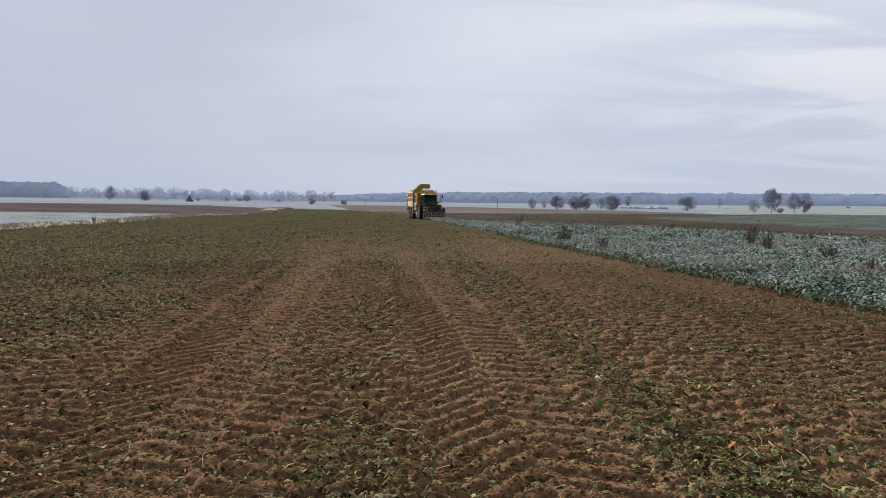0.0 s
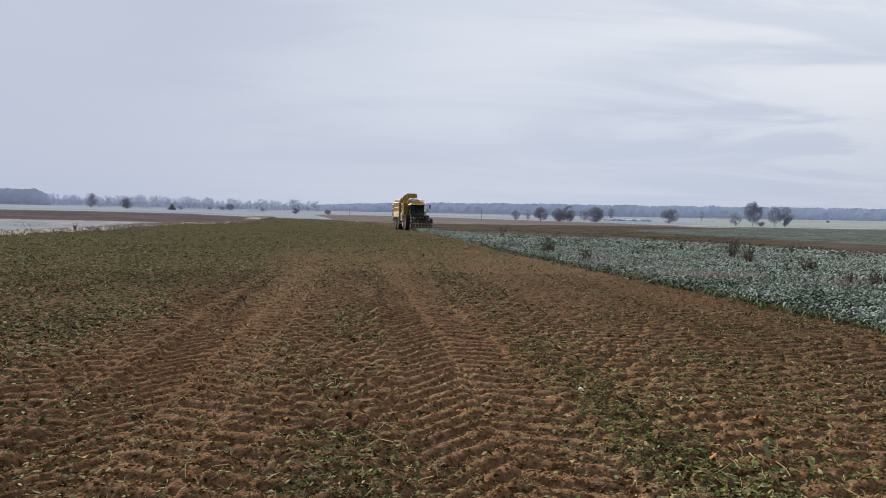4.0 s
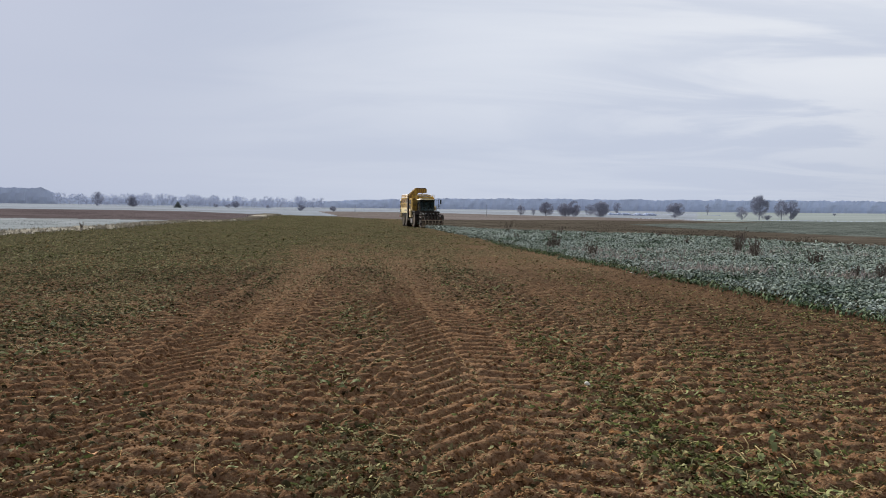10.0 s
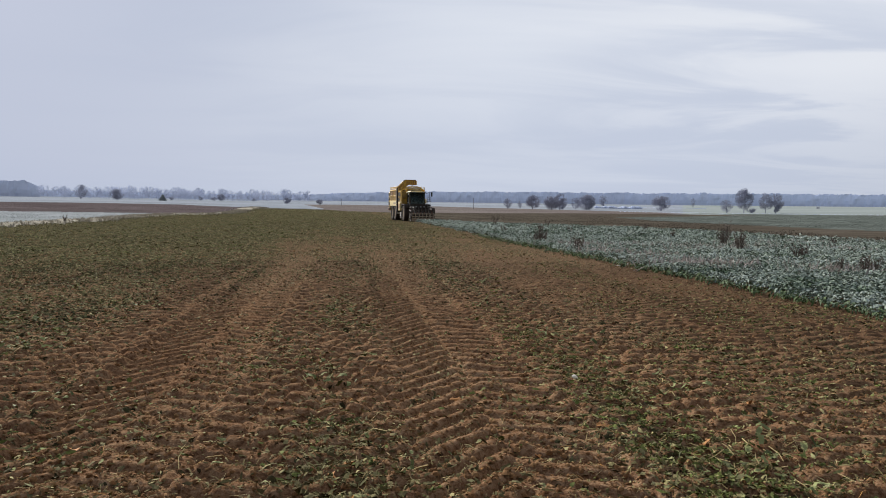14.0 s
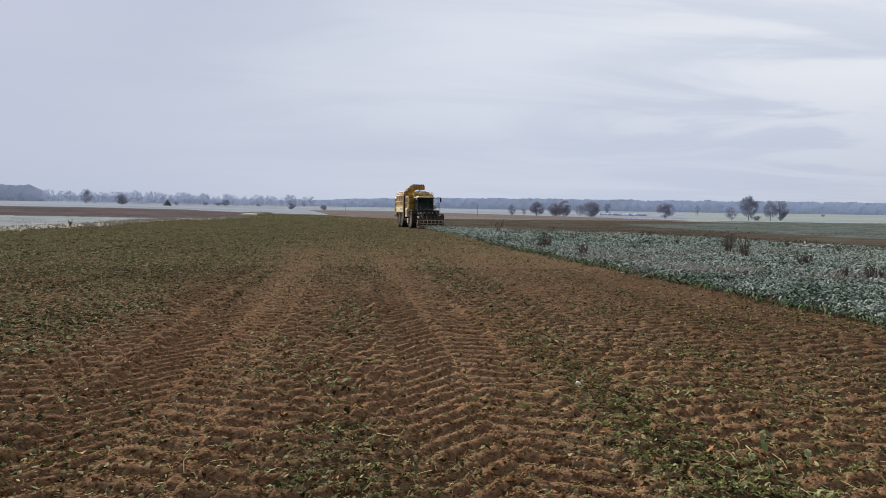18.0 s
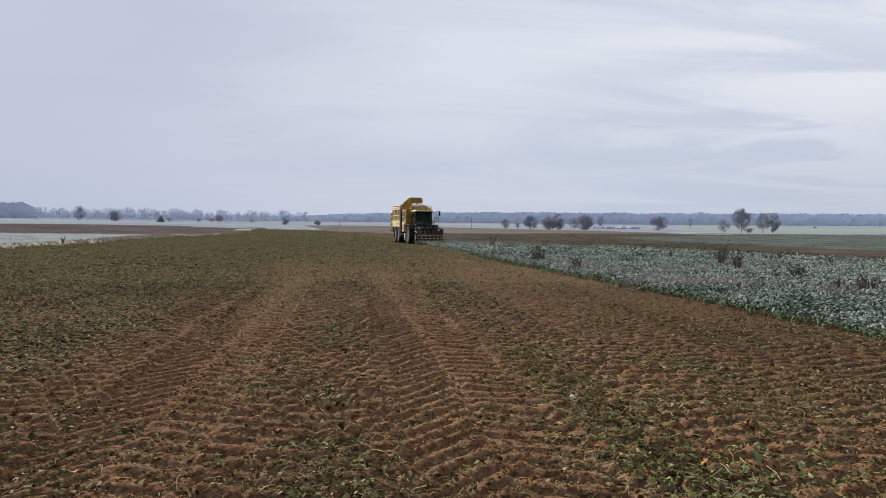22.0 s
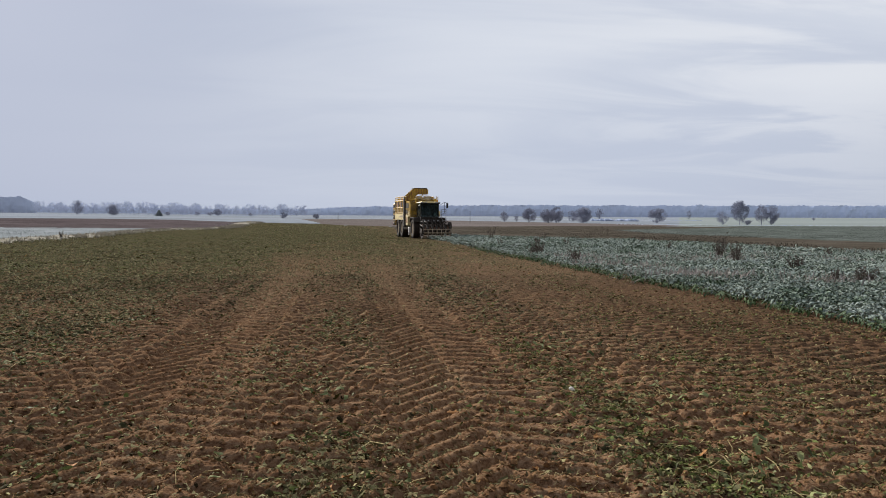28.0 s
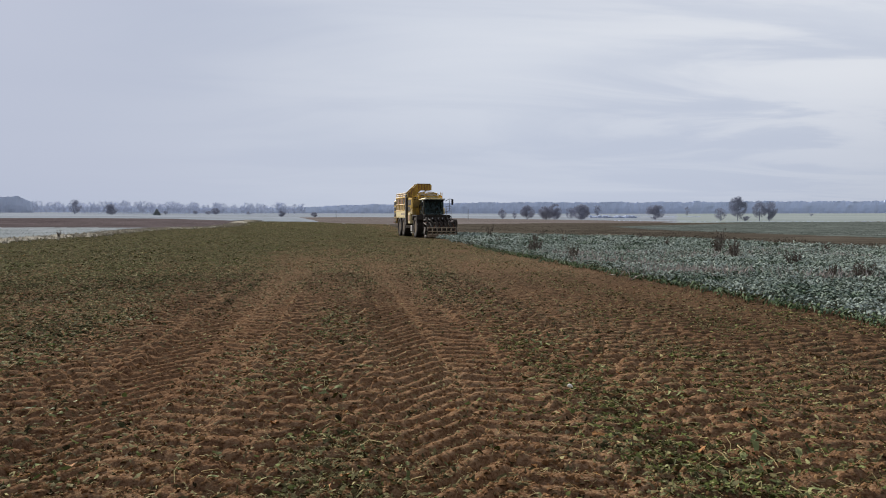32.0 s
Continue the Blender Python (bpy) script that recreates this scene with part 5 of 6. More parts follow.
def tyre_mesh(radius, width):
    h = width / 2
    prof = [(-h * 0.72, radius * 0.56), (-h * 0.98, radius * 0.68), (-h, radius * 0.82), (-h * 0.9, radius * 0.93), (-h * 0.55, radius * 0.955), (h * 0.55, radius * 0.955), (h * 0.9, radius * 0.93), (h, radius * 0.82), (h * 0.98, radius * 0.68), (h * 0.72, radius * 0.56)]
    bm = lathe(prof, 40)
    for k in range(22):
        for side in (-1, 1):
            a = 6.28319 * (k + (0.5 if side > 0 else 0)) / 22
            made = bmesh.ops.create_cube(bm, size=1.0)["verts"]
            m = Matrix.Rotation(-a, 4, "X") @ Matrix.Translation((side * h * 0.5, 0, radius * 0.965)) @ Matrix.Rotation(side * 0.7, 4, "Z") @ Matrix.Diagonal((h * 1.15, 0.07, radius * 0.075, 1))
            bmesh.ops.transform(bm, matrix=m, verts=made)
    return done("tyre", bm, RUBBER)


def rim_mesh(radius, width):
    h = width / 2
    return done("rim", lathe([(-h * 0.80, radius * 0.52), (-h * 0.74, radius * 0.60), (-h * 0.45, radius * 0.55), (-h * 0.35, radius * 0.22), (h * 0.35, radius * 0.22), (h * 0.45, radius * 0.55), (h * 0.74, radius * 0.60), (h * 0.80, radius * 0.52)], 32), RIM)


def hub_mesh(radius, width):
    bm = lathe([(-width * 0.30, radius * 0.17), (-width * 0.28, radius * 0.20), (width * 0.28, radius * 0.20), (width * 0.30, radius * 0.17)], 18)
    for k in range(10):
        a = 6.28319 * k / 10
        for s in (-1, 1):
            tube(bm, [(s * width * 0.18, 0.15 * math.cos(a), 0.15 * math.sin(a)), (s * width * 0.33, 0.15 * math.cos(a), 0.15 * math.sin(a))], [0.022, 0.022], 6)
    return done("hub", bm, BLACK)


WHEELS = []


def wheel(machine, x, y, radius, width, meshes):
    hub = new("wheel")
    hub.parent = machine
    hub.matrix_basis = pose(x, y, radius)
    for name, me in zip(("tyre", "rim", "hub"), meshes):
        new(name, me).parent = hub
    WHEELS.append((hub, x, y, radius))
    return hub


def build_harvester():
    hv = tagged(new("beet_harvester"), "large yellow six-wheeled sugar beet harvester working along the crop", "harvester")
    front = (tyre_mesh(0.92, 0.56), rim_mesh(0.92, 0.56), hub_mesh(0.92, 0.56))
    rear = (tyre_mesh(0.94, 0.78), rim_mesh(0.94, 0.78), hub_mesh(0.94, 0.78))
    for s in (-1, 1):
        wheel(hv, s * 1.18, 0.0, 0.92, 0.56, front)
        wheel(hv, s * 1.12, 5.3, 0.94, 0.78, rear)
        wheel(hv, s * 1.12, 7.3, 0.94, 0.78, rear)

    # running gear
    part("chassis", boxes((-0.55, -0.30, -0.9, 9.0, 0.95, 1.30), (0.30, 0.55, -0.9, 9.0, 0.95, 1.30), (-0.55, 0.55, 2.0, 2.3, 0.95, 1.25), (-0.55, 0.55, 6.2, 6.5, 0.95, 1.25)), BLACK, hv)
    for y in (0.0, 5.3, 7.3):
        bm = boxes((-0.85, 0.85, y - 0.16, y + 0.16, 0.76, 1.08))
        tube(bm, [(-0.3, y, 0.92), (0.3, y, 0.92)], [0.28, 0.28], 12)
        part("axle", bm, BLACK, hv)
    part("cleaning_turbine", lathe([(-0.14, 0.55), (-0.10, 0.62), (0.10, 0.62), (0.14, 0.55)], 24), BLACK, hv).matrix_basis = pose(0.0, 2.2, 0.85, 0, 90)
    part("cleaning_turbine", lathe([(-0.14, 0.55), (-0.10, 0.62), (0.10, 0.62), (0.14, 0.55)], 24), BLACK, hv).matrix_basis = pose(0.0, 3.6, 0.85, 0, 90)

    # hopper: framed sides, screened upper half
    for s, name in ((-1, "hopper_side"), (1, "hopper_side")):
        x0, x1 = (-1.50, -1.44) if s < 0 else (1.44, 1.50)
        side = part(name, boxes((x0, x1, 3.9, 9.0, 1.72, 2.38), (x0, x1, 1.1, 3.0, 2.05, 2.60)), CREAM, hv, "dusty cream-yellow lower panel")
        for k in range(7):
            y = 3.9 + k * 0.84
            part("post", boxes((x0 - 0.03, x1 + 0.03, y - 0.05, y + 0.05, 2.38, 3.62)), YELLOW, side)
        part("rail", boxes((x0 - 0.035, x1 + 0.035, 3.85, 9.05, 3.56, 3.68)), YELLOW, side)
        part("rail", boxes((x0 - 0.035, x1 + 0.035, 3.85, 9.05, 2.92, 2.99)), YELLOW, side)
        part("rail", boxes((x0 - 0.035, x1 + 0.035, 3.85, 9.05, 2.36, 2.44)), YELLOW, side)
        for k in range(6):
            y = 3.95 + k * 0.84
            part("screen", boxes((x0 + 0.01, x1 - 0.01, y, y + 0.74, 2.99, 3.56), edge=0), BLACK if k % 2 else RUST, side, "dark screened opening")
            # lower row in the browner weathered paint, which also paints in the side's shade
            part("screen", boxes((x0 + 0.01, x1 - 0.01, y, y + 0.74, 2.44, 2.92), edge=0), WORN, side)
        part("sticker", boxes((x0 - 0.012 if s < 0 else x1, x0 if s < 0 else x1 + 0.012, 4.6, 6.4, 1.98, 2.16), edge=0), TAN, side, "faded stripe on the panel")
    part("hopper_floor", plate((4.0, [(-1.42, 2.6), (-0.5, 1.6), (0.5, 1.6), (1.42, 2.6), (1.42, 2.66), (0.5, 1.66), (-0.5, 1.66), (-1.42, 2.66)]), 4.9, "y"), YELLOW, hv)
    part("hopper_front_wall", boxes((-1.42, 1.42, 3.75, 3.85, 1.7, 3.6)), YELLOW, hv)
    part("hopper_rear_wall", boxes((-1.48, 1.48, 8.95, 9.05, 1.4, 3.6)), YELLOW, hv)
    rnd = random.Random(3)
    bm = bmesh.new()
    for k in range(150):
        c = Vector((rnd.uniform(-1.2, 1.2), rnd.uniform(4.2, 8.6), rnd.uniform(2.9, 3.3)))
        tube(bm, [c + Vector((0, 0, 0.10)), c + Vector((0.02, 0, 0)), c + Vector((0.05, 0.02, -0.16))], [0.03, 0.085, 0.01], 6)
    part("beet_load", bm, BEETROOTS, hv, "heap of earthy sugar beets in the hopper")
    guard = part("top_guard", pipes([[(-1.47, 4.0, 4.02), (-1.47, 9.0, 4.02), (1.47, 9.0, 4.02), (1.47, 4.0, 4.02)], [(-1.47, 4.0, 3.85), (-1.47, 9.0, 3.85), (1.47, 9.0, 3.85), (1.47, 4.0, 3.85)]], 0.03), YELLOW, hv, "tubular yellow guard rail")
    for k in range(7):
        y = 4.1 + k * 0.8
        for x in (-1.47, 1.47):
            part("guard_post", pipes([[(x, y, 3.6), (x, y, 4.05)]], 0.03), YELLOW, guard)

    # engine housing at the rear
    engine = part("engine_housing", boxes((-1.48, 1.48, 9.05, 10.3, 1.15, 3.45), edge=0.08), YELLOW, hv)
    for k in range(6):
        z = 1.55 + k * 0.28
        part("vent", boxes((-1.51, -1.47, 9.25, 10.15, z, z + 0.16), edge=0), BLACK, engine)
    part("rear_lamp", boxes((-1.52, -1.40, 10.26, 10.33, 1.2, 1.5)), REDLAMP, engine)
    part("rear_lamp", boxes((1.40, 1.52, 10.26, 10.33, 1.2, 1.5)), REDLAMP, engine)
    part("exhaust", pipes([[(0.9, 9.6, 3.3), (0.9, 9.6, 3.95)]], 0.08, 10), STEEL, engine)
    for k in range(4):
        part("side_flap", boxes((-1.54, -1.47, 9.2, 10.0, 1.25 + k * 0.62, 1.47 + k * 0.62), edge=0.01), BLACK, engine)

    # ring elevator: dark upright casing on the side and the yellow boom above it
    casing = part("ring_elevator", boxes((-1.63, -1.02, 3.10, 3.72, 1.05, 3.85), edge=0.05), DARK, hv, "dark upright elevator casing")
    for k in range(9):
        part("slat", boxes((-1.66, -1.62, 3.15, 3.67, 1.4 + k * 0.26, 1.46 + k * 0.26), edge=0), BLACK, casing)
    boom = part("discharge_boom", plate((2.75, [(-1.62, 3.55), (-1.58, 3.95), (-0.72, 4.78), (0.55, 4.80), (0.60, 4.62), (0.52, 4.22), (-0.30, 4.24), (-1.05, 3.60)]), 0.07, "y"), WORN, hv, "cranked yellow discharge conveyor")
    part("boom_side", plate((3.75, [(-1.62, 3.55), (-1.58, 3.95), (-0.72, 4.78), (0.55, 4.80), (0.60, 4.62), (0.52, 4.22), (-0.30, 4.24), (-1.05, 3.60)]), 0.07, "y"), WORN, boom)
    part("boom_floor", plate((2.82, [(-1.40, 3.62), (-0.62, 4.36), (0.50, 4.34), (0.50, 4.42), (-0.66, 4.44), (-1.46, 3.70)]), 0.93, "y"), BLACK, boom)
    part("boom_head", boxes((0.42, 0.66, 2.72, 3.85, 4.22, 4.70), edge=0.04), WORN, boom)
    part("boom_cap", boxes((-0.74, 0.56, 2.72, 3.85, 4.76, 4.82), edge=0.015), BLACK, boom, "dark edge strip of the boom")
    for k in range(5):
        u = -0.55 + k * 0.26
        part("boom_rib", boxes((u - 0.025, u + 0.025, 2.70, 2.75, 4.26, 4.76), edge=0), RUST, boom)
    for k in range(3):
        u = k / 3
        part("boom_rib", boxes((-1.42 + 0.62 * u, -1.37 + 0.62 * u, 2.70, 2.75, 3.66 + 0.60 * u, 4.02 + 0.60 * u), edge=0), RUST, boom)
    part("boom_strut", pipes([[(-1.1, 2.9, 3.4), (-0.35, 2.9, 4.3)], [(-0.2, 3.6, 3.5), (0.3, 3.6, 4.25)]], 0.045), YELLOW, boom)

    # domed covers of the leaf and cleaning unit behind the cab
    for x, y, rx, rz, tone in ((-0.42, 2.2, 0.54, 0.56, MESH_TAN), (0.40, 1.9, 0.68, 0.56, MESH_TAN)):
        bm = bmesh.new()
        bmesh.ops.create_uvsphere(bm, u_segments=20, v_segments=12, radius=1.0)
        for v in bm.verts:
            v.co = Vector((v.co.x * rx, v.co.y * 0.62, max(v.co.z, -0.6) * rz))
        dome = part("domed_cover", bm, tone, hv, "dusty domed cover behind the cab", smooth=True)
        dome.matrix_basis = pose(x, y, 3.42)
        hoops = []
        for k in range(4):
            a = -0.36 + 0.24 * k
            hoops.append([(x + (rx + 0.02) * math.cos(t), y + a, 3.45 + (rz + 0.02) * math.sin(t) * math.sqrt(1 - (a / 0.62) ** 2)) for t in [0.2 + 0.27 * q for q in range(11)]])
        part("hoop", pipes(hoops, 0.022, 4), YELLOW, hv)

    part("air_intake", boxes((-0.95, -0.62, 1.2, 1.6, 3.45, 3.80), edge=0.06), WORN, hv, "weathered air intake behind the cab")
    part("cross_tube", pipes([[(-1.4, 1.35, 3.62), (1.3, 1.35, 3.62)], [(-1.4, 1.35, 3.45), (-1.4, 1.35, 3.95)], [(1.3, 1.35, 3.45), (1.3, 1.35, 3.95)]], 0.035), YELLOW, hv)
    part("cable_bundle", pipes([[(-1.2, 1.4, 3.5), (-0.7, 1.45, 3.75), (-0.1, 1.4, 3.6), (0.5, 1.42, 3.72), (1.1, 1.4, 3.55)]], 0.04), DARK, hv)
    part("hopper_lip", boxes((-1.3, 0.6, 2.55, 2.70, 3.45, 3.72), edge=0.02), WORN, hv)

    # panels between hopper and cab
    nose = part("side_panel", plate((-1.50, [(0.75, 2.45), (0.75, 3.15), (1.35, 3.50), (3.05, 3.55), (3.05, 1.55), (2.2, 1.55), (1.6, 2.0)]), 0.06, "x"), YELLOW, hv, "yellow side panel beside the cab")
    part("side_panel", plate((1.44, [(2.0, 2.4), (2.0, 3.40), (2.3, 3.50), (3.05, 3.55), (3.05, 1.55), (2.5, 1.55)]), 0.06, "x"), YELLOW, hv)
    part("grille", boxes((-1.525, -1.495, 1.5, 2.9, 2.85, 3.32), edge=0), BLACK, nose)
    part("grille", boxes((-1.525, -1.495, 2.05, 2.95, 2.35, 2.72), edge=0), BLACK, nose)
    flank = part("front_panel", boxes((-1.49, -0.82, 0.80, 0.86, 2.62, 3.45)), WORN, hv)
    part("lower_panel", plate((0.82, [(-1.47, 2.62), (-0.82, 2.62), (-1.22, 1.98), (-1.47, 1.86)]), 0.06, "y"), YELLOW, flank)
    part("bonnet_opening", boxes((-1.40, -1.18, 0.775, 0.80, 3.02, 3.34), (-1.10, -0.92, 0.775, 0.80, 3.02, 3.34), edge=0), DARK, flank, "dark opening in the panel")
    part("slope", plate((0.62, [(-1.45, 3.30), (-0.82, 3.30), (-0.82, 2.95), (-1.20, 2.62), (-1.45, 2.62)]), 0.05, "y"), WORN, flank)
    tool = part("tool_locker", boxes((-1.54, -1.0, 1.75, 2.75, 1.20, 2.18), edge=0.03), CREAM, hv, "pale locker with a dark placard")
    part("placard", boxes((-1.56, -1.54, 2.0, 2.5, 1.45, 1.95), edge=0), RUST, tool)
    part("mudguard", plate((-1.50, [(-1.0, 1.55), (-0.85, 1.95), (0.85, 1.98), (1.10, 1.55), (1.05, 1.5), (0.8, 1.90), (-0.8, 1.87), (-0.94, 1.5)]), 0.70, "x"), BLACK, hv)
    part("mudguard", plate((0.80, [(-1.0, 1.55), (-0.85, 1.95), (0.85, 1.98), (1.10, 1.55), (1.05, 1.5), (0.8, 1.90), (-0.8, 1.87), (-0.94, 1.5)]), 0.70, "x"), BLACK, hv)
    part("mudflap", boxes((-1.50, -0.75, 3.95, 4.0, 0.8, 1.75), edge=0.01), WHITE, hv, "dirty white mudflap before the rear wheels")

    part("step_box", boxes((-1.50, -1.05, 1.25, 1.75, 0.50, 1.02), (-1.52, -1.10, 1.30, 1.70, 0.34, 0.40), edge=0.03), WHITE, hv, "dirty pale step box behind the front wheel")

    # cab
    cab = part("cab_frame", boxes((-0.90, 0.82, -1.30, 0.75, 1.80, 1.98), (-0.90, -0.82, -1.22, -1.14, 1.98, 3.28), (0.74, 0.82, -1.22, -1.14, 1.98, 3.28), (-0.90, -0.82, 0.62, 0.72, 1.98, 3.28), (0.74, 0.82, 0.62, 0.72, 1.98, 3.28), (-0.90, -0.84, -0.3, -0.22, 1.98, 3.28), (0.76, 0.82, -0.3, -0.22, 1.98, 3.28)), BLACK, hv)
    roof = part("cab_roof", boxes((-0.98, 0.86, -1.50, 0.85, 3.27, 3.36), (-0.79, 0.69, -1.2, 0.6, 3.36, 3.43), edge=0.04), CREAM, cab, "pale dusty cab roof")
    part("visor", boxes((-0.96, 0.84, -1.54, -1.46, 3.20, 3.28)), BLACK, roof)
    for x in (-0.84, -0.50, 0.50, 0.76):
        lamp = part("work_lamp", boxes((x - 0.09, x + 0.09, -1.60, -1.50, 3.26, 3.37)), BLACK, roof)
        part("lens", boxes((x - 0.07, x + 0.07, -1.615, -1.595, 3.28, 3.35), edge=0), CLEAR, lamp)
    part("beacon", pipes([[(0.80, -0.6, 3.40), (0.80, -0.6, 3.60)]], 0.06, 10), AMBER, roof)
    part("aerial_post", pipes([[(0.92, 0.3, 3.3), (0.92, 0.3, 3.95)], [(0.76, 0.5, 3.3), (0.76, 0.5, 3.82)]], 0.03), YELLOW, roof)
    part("windscreen", boxes((-0.81, 0.73, -1.20, -1.185, 1.99, 3.25), edge=0), GLASS, cab)
    for x in (-0.88, 0.785):
        part("side_window", boxes((x, x + 0.015, -1.12, -0.32, 2.0, 3.25), edge=0), GLASS, cab)
        part("side_window", boxes((x, x + 0.015, -0.20, 0.60, 2.0, 3.25), edge=0), GLASS, cab)
    part("back_panel", boxes((-0.81, 0.73, 0.64, 0.70, 1.98, 3.26)), BLACK, cab)
    part("seat", boxes((-0.22, 0.32, -0.15, 0.35, 2.25, 2.42), (-0.20, 0.30, 0.30, 0.42, 2.4, 3.0), edge=0.05), SEAT, cab)
    part("steering_column", pipes([[(0.05, -0.8, 1.98), (0.05, -0.55, 2.65)], [(-0.16, -0.52, 2.64), (0.05, -0.42, 2.78), (0.26, -0.52, 2.64), (0.05, -0.62, 2.55), (-0.16, -0.52, 2.64)]], 0.03), BLACK, cab)
    part("console", boxes((0.42, 0.72, -0.6, 0.2, 1.98, 2.6), edge=0.04), SEAT, cab)
    part("wiper", pipes([[(-0.1, -1.23, 2.02), (0.42, -1.23, 2.75)]], 0.015), BLACK, cab)
    part("cab_plinth", boxes((-0.90, 0.82, -1.28, 0.6, 1.45, 1.80), (-0.70, 0.76, -1.42, -1.25, 1.55, 1.78)), BLACK, hv, "dark plinth under the cab")
    for x in (-0.6, -0.25, 0.30, 0.66):
        lamp = part("headlamp", pipes([[(x, -1.40, 1.66), (x, -1.50, 1.66)]], 0.085, 12), BLACK, hv)
        part("lens", pipes([[(x, -1.50, 1.66), (x, -1.515, 1.66)]], 0.07, 12), CLEAR, lamp)

    # fittings round the cab and the hopper
    for k in range(4):
        y = 0.95 + 0.5 * k
        part("hood_rib", boxes((-1.535, -1.50, y - 0.03, y + 0.03, 2.10 if k > 1 else 2.45, 3.40), edge=0.008), WORN, nose, "worn stiffening rib")
    part("grab_rail", pipes([[(-0.98, -1.10, 2.0), (-1.06, -1.15, 2.1), (-1.06, -1.15, 3.05), (-0.98, -1.10, 3.15)]], 0.02), STEEL, hv)
    part("pillar", boxes((0.88, 0.98, 0.70, 0.82, 1.90, 3.75), edge=0.015), YELLOW, hv, "yellow pillar behind the cab")
    part("pillar", boxes((-1.02, -0.92, 0.74, 0.86, 2.62, 3.70), edge=0.015), YELLOW, hv)
    part("cover_edge", pipes([[(-1.05, 1.55, 3.45), (-0.95, 1.55, 3.85), (-0.45, 1.55, 4.02), (0.40, 1.55, 4.02), (0.98, 1.55, 3.85), (1.10, 1.55, 3.45)]], 0.035), WORN, hv, "bent yellow tube over the domed covers")
    part("side_lamp", boxes((-1.55, -1.50, 3.90, 3.98, 2.05, 2.20), edge=0.01), AMBER, hv)
    part("underbody_shield", boxes((-0.95, 0.95, -1.05, -0.95, 0.95, 1.45), (-1.0, -0.9, -1.0, 1.2, 0.9, 1.4), edge=0.02), DARK, hv, "muddy shield under the cab")
    part("wheel_chain_case", boxes((-0.80, -0.62, -0.5, 0.5, 0.7, 1.5), edge=0.04), DARK, hv)

    # mirrors, platform, steps and rails
    part("mirror_arm", pipes([[(0.96, -1.25, 3.15), (1.25, -1.50, 3.34), (1.52, -1.55, 3.30)], [(1.25, -1.5, 3.34), (1.28, -1.45, 2.35), (0.98, -1.2, 2.2)]], 0.022), BLACK, hv)
    mirror = part("mirror", boxes((1.42, 1.60, -1.62, -1.54, 2.82, 3.32), edge=0.03), BLACK, hv)
    part("mirror_glass", boxes((1.44, 1.58, -1.545, -1.53, 2.86, 3.28), edge=0), STEEL, mirror)
    part("mirror_arm", pipes([[(-0.90, -1.25, 3.10), (-1.05, -1.45, 3.10), (-1.12, -1.45, 3.0)]], 0.02), BLACK, hv)
    part("mirror", boxes((-1.20, -1.04, -1.5, -1.44, 2.70, 3.02), edge=0.03), BLACK, hv)
    deck = part("platform", boxes((0.84, 1.50, -1.3, 0.6, 1.78, 1.86)), BLACK, hv)
    part("handrail", pipes([[(1.48, -1.25, 1.86), (1.48, -1.25, 2.72), (1.48, 0.5, 2.72), (1.48, 0.5, 1.86)], [(1.48, -1.25, 2.3), (1.48, 0.5, 2.3)], [(1.05, -1.30, 1.86), (1.05, -1.30, 2.5), (1.48, -1.25, 2.5)]], 0.022), STEEL, deck)
    ladder = part("ladder", pipes([[(1.10, -1.35, 1.80), (1.34, -1.95, 0.55)], [(1.48, -1.30, 1.80), (1.72, -1.90, 0.55)]], 0.028), STEEL, hv)
    for k in range(5):
        t = 0.1 + k * 0.2
        part("rung", pipes([[(1.10 + 0.24 * t, -1.35 - 0.6 * t, 1.80 - 1.25 * t), (1.48 + 0.24 * t, -1.30 - 0.6 * t, 1.80 - 1.25 * t)]], 0.025), STEEL, ladder)

    # lifting header: topper frame, feeler wheels, shares
    head = part("header_beam", boxes((-1.12, 1.38, -2.10, -1.85, 1.10, 1.35), (-0.65, -0.45, -2.0, -0.4, 1.0, 1.2), (0.45, 0.65, -2.0, -0.4, 1.0, 1.2)), BLACK, hv)
    for k in range(6):
        x = -1.08 + k * 0.41
        part("topper_hood", plate((x, [(-2.15, 1.30), (-2.60, 1.26 - 0.05 * (k % 2)), (-3.05, 0.98), (-3.09, 0.90), (-2.62, 1.16 - 0.05 * (k % 2)), (-2.15, 1.20)]), 0.13, "x"), (BLACK, RUBBER)[k % 2], head, "dark hood over one row of the topper")
        part("hood_arm", pipes([[(x + 0.35, -1.9, 1.28), (x + 0.35, -2.7, 1.32), (x + 0.35, -3.36, 0.92)]], 0.028), BLACK, head)
    for k in range(7):
        x = -1.05 + k * 0.39
        part("hose", pipes([[(x - 0.14, -1.95, 1.15), (x - 0.10, -2.25, 1.52 + 0.05 * (k % 3)), (x, -2.7, 1.58 - 0.07 * (k % 2)), (x + 0.12, -3.05, 1.30), (x + 0.14, -3.2, 0.95)]], 0.045), BLACK, head, "looped black hydraulic hose")
        part("coulter_arm", plate((x + 0.05, [(-2.2, 1.30), (-2.35, 1.34), (-3.15, 0.62), (-3.10, 0.52)]), 0.05, "x"), (RUST, BLACK, TAN)[k % 3], head)
    part("topper_drum", lathe([(-1.20, 0.22), (-1.18, 0.26), (1.18, 0.26), (1.20, 0.22)], 18), BLACK, head).matrix_basis = pose(0.13, -2.75, 0.78)
    part("front_bar", boxes((-1.14, 1.40, -3.40, -3.32, 0.84, 0.92)), TAN, head, "worn tan steel bar")
    part("front_bar", boxes((-1.14, 1.40, -3.55, -3.44, 0.52, 0.61)), TAN, head)
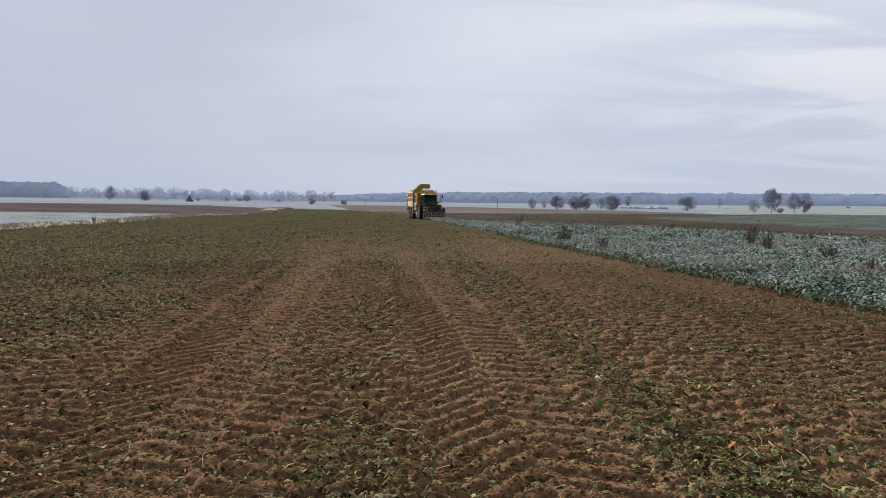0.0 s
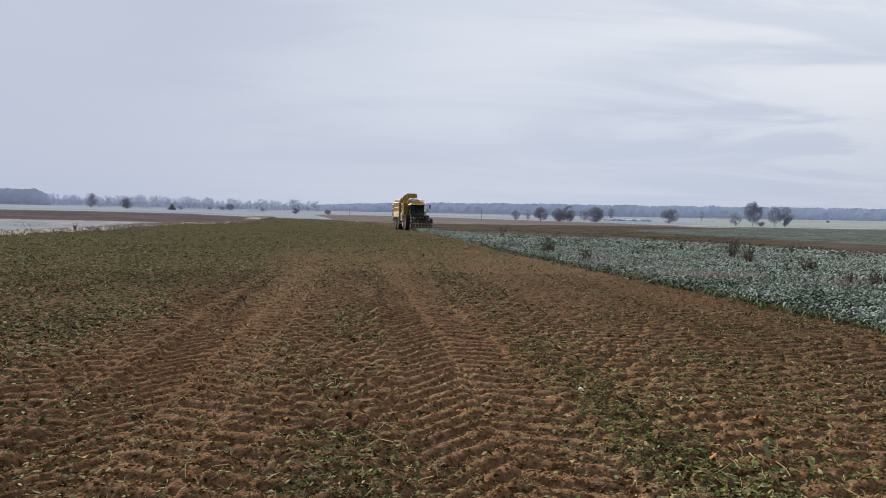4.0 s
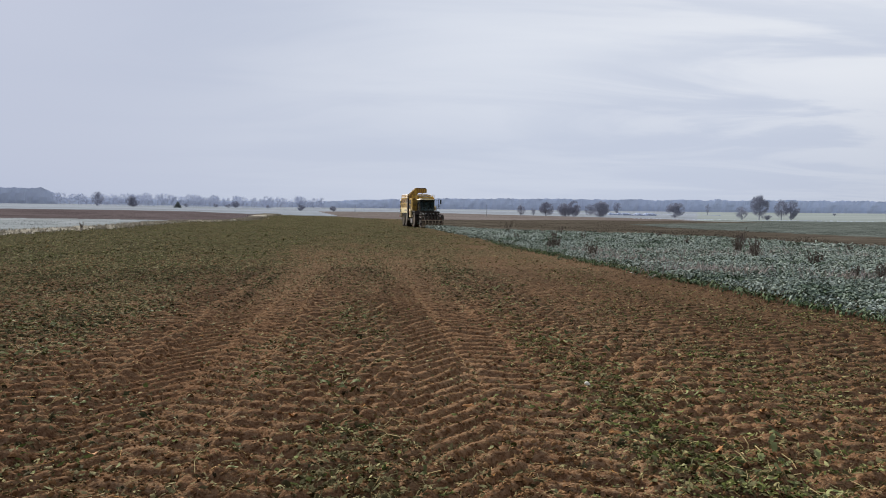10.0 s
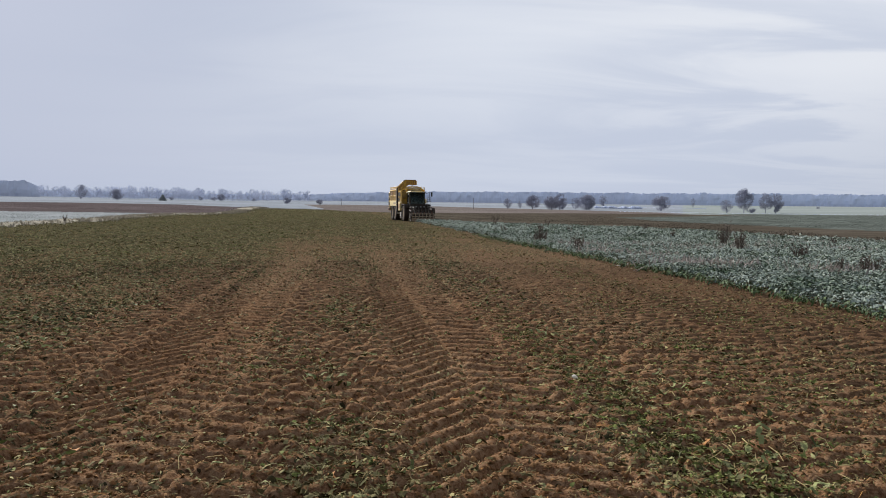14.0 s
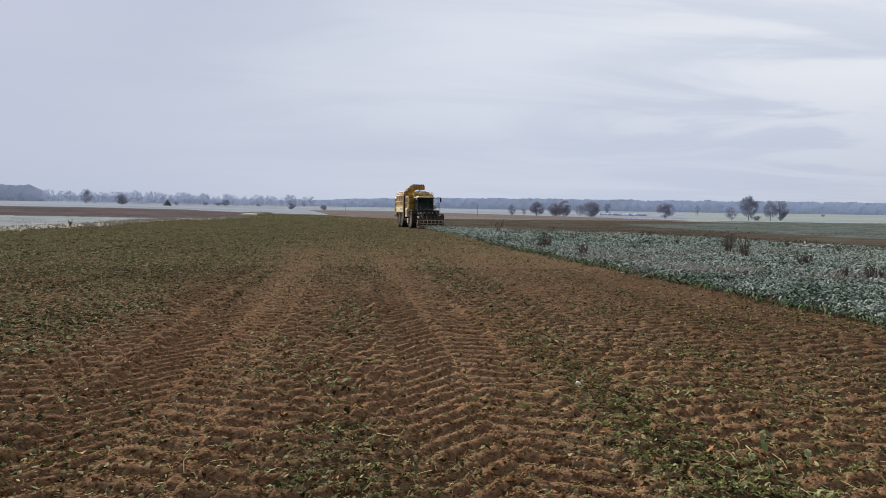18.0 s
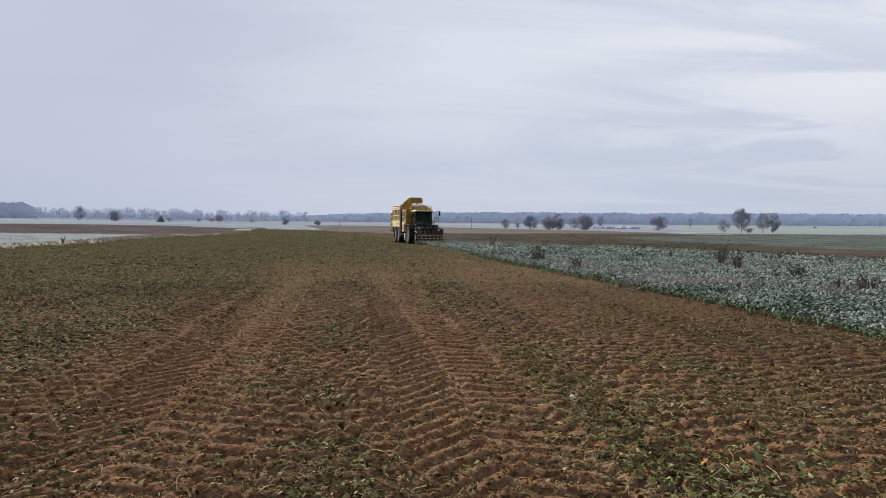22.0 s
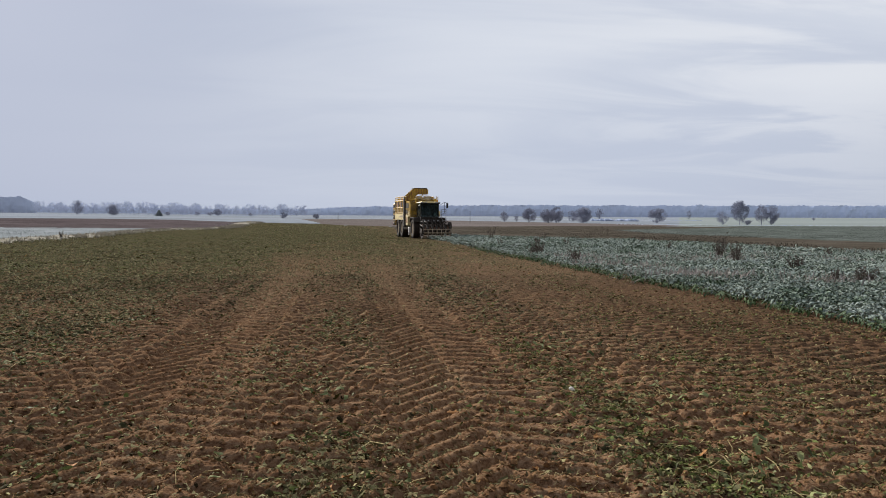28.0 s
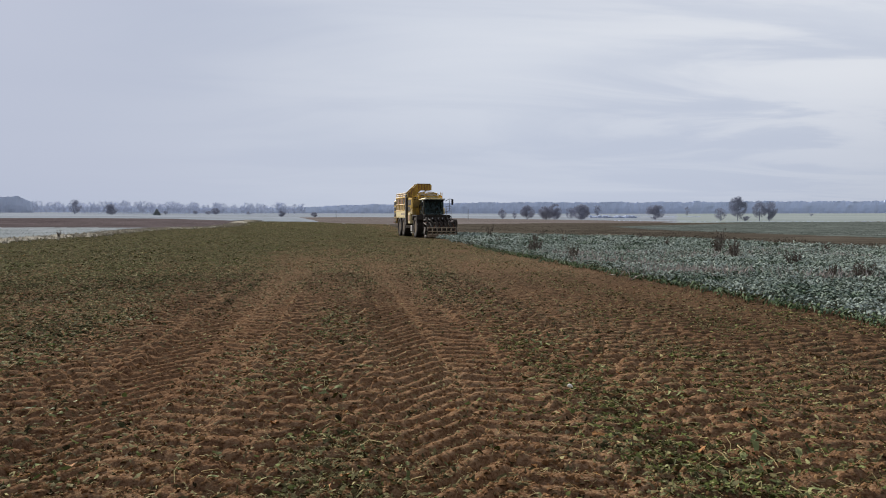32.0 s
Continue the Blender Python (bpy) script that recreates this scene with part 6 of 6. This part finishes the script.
    part("front_bar", boxes((-1.14, 1.40, -3.50, -3.38, 0.22, 0.29)), TAN, head)
    for k in range(7):
        x = -1.10 + k * 0.41
        part("stanchion", plate((x - 0.03, [(-3.30, 0.95), (-3.40, 0.93), (-3.56, 0.52), (-3.50, 0.16), (-3.42, 0.16), (-3.46, 0.52)]), 0.06, "x"), TAN, head)
        part("row_share", plate((x - 0.02, [(-2.30, 0.75), (-2.50, 0.75), (-2.62, 0.06), (-2.52, 0.02), (-2.35, 0.30)]), 0.04, "x"), STEEL, head)
    for k in range(6):
        x = -0.89 + k * 0.41
        sheet = part("topper_sheet", plate((x - 0.15, [(-3.56, 0.10), (-3.60, 0.30), (-3.46, 0.40), (-3.42, 0.38), (-3.55, 0.28), (-3.51, 0.10)]), 0.30, "x"), TAN, head, "scoured tan guide sheet")
        part("knife", boxes((x - 0.12, x + 0.12, -3.40, -3.20, 0.16, 0.19), edge=0), STEEL, sheet)
        part("feeler_wheel", lathe([(-0.10, 0.24), (-0.07, 0.29), (0.07, 0.29), (0.10, 0.24)], 18), BLACK, head).matrix_basis = pose(x, -2.95, 0.60)
        part("spring", pipes([[(x, -3.36, 1.06), (x, -3.05, 0.74)]], 0.03), RUST, head)
    for s in (-1, 1):
        part("end_frame", pipes([[((0.13 + s * 1.26), -2.0, 1.30), ((0.13 + s * 1.26), -3.2, 1.12), ((0.13 + s * 1.26), -3.6, 0.60), ((0.13 + s * 1.26), -3.45, 0.18), ((0.13 + s * 1.26), -2.6, 0.18), ((0.13 + s * 1.26), -2.0, 0.65), ((0.13 + s * 1.26), -2.0, 1.30)], [((0.13 + s * 1.26), -3.2, 1.12), ((0.13 + s * 1.26), -2.6, 0.18)]], 0.045), BLACK, head)
        part("end_shield", plate(((0.13 + s * 1.24) - 0.01, [(-2.0, 1.0), (-2.9, 0.85), (-2.9, 0.2), (-2.2, 0.2)]), 0.02, "x"), BLACK, head)
    part("gauge_wheel", lathe([(-0.13, 0.26), (-0.10, 0.36), (0.10, 0.36), (0.13, 0.26)], 22), RUBBER, head).matrix_basis = pose(1.52, -2.55, 1.22)
    part("lift_ram", pipes([[(-0.55, -1.0, 1.30), (-0.55, -2.0, 1.18)], [(0.55, -1.0, 1.30), (0.55, -2.0, 1.18)]], 0.07, 8), STEEL, head)
    for k in range(5):
        x = -0.7 + 0.35 * k
        part("hose", pipes([[(x, -1.2, 1.5), (x + 0.1, -1.6, 1.15), (x + 0.05, -1.95, 1.36)]], 0.03), BLACK, hv)
    for k in range(5):
        part("cleaning_disc", lathe([(-0.05, 0.20), (-0.03, 0.28), (0.03, 0.28), (0.05, 0.20)], 18), BLACK if k % 2 else RUBBER, hv).matrix_basis = pose(-0.8 + 0.38 * k, -1.72, 1.50 - 0.04 * (k % 2), 0, 0, 12 - 5 * k)
    part("transfer_roller", lathe([(-0.9, 0.2), (-0.88, 0.24), (0.88, 0.24), (0.9, 0.2)], 16), BLACK, hv).matrix_basis = pose(0, -1.5, 0.62)
    part("lifting_grid", pipes([[(-0.8 + 0.2 * k, -2.3, 0.15), (-0.8 + 0.2 * k, -0.9, 0.7), (-0.5 + 0.13 * k, 1.6, 0.9)] for k in range(9)], 0.025), STEEL, hv)
    return hv


HARVESTER = build_harvester()
START, END, CRAB = (7.12, 103.8), (7.35, 67.0), 6.5


def machine_at(t):
    u = t / 32.0
    return START[0] + (END[0] - START[0]) * u, START[1] + (END[1] - START[1]) * u


def motions():
    rows = []
    for k in range(17):
        x, y = machine_at(2.0 * k)
        rows.append((2.0 * k, pose(x, y, 0.0, 0, 0, CRAB)))
    walk(HARVESTER, rows)
    pace = (START[1] - END[1]) / 32.0
    for hub, x, y, radius in WHEELS:
        walk(hub, [(float(t), pose(x, y, radius, math.degrees(pace * t / radius), 0, 0)) for t in range(33)])
    # lifted rows pass through the header into the hopper
    for n, (ob, cx, cy) in enumerate(PATCHES):
        t = (START[1] - 3.3 - cy) / pace
        rest = pose(cx, cy, 0)
        if t >= 31.5:
            continue
        level = 1.95 + 0.05 * (n % 10)
        rows = [(0.0, rest)] if t > 0.8 else []
        if t - 0.7 > 0.1:
            rows.append((t - 0.7, rest))
        turn = Matrix.Rotation(radians(CRAB), 4, "Z")
        stations = [(0.8, -1.6, 0.25), (2.2, 1.2, 1.0), (3.6, 5.2, level)] + [(3.6 + 2.0 * k, 6.2, level) for k in range(1, 18)]
        for dt, ly, lz in stations:
            s = min(max(t + dt, 0.0), 32.0)
            if rows and s <= rows[-1][0] + 0.05:
                break
            mx, my = machine_at(s)
            rows.append((s, pose(mx, my, 0, 0, 0, CRAB) @ pose(0, ly, lz)))
        if len(rows) == 1:
            rows.append((32.0, rows[0][1]))
        walk(ob, rows)


motions()
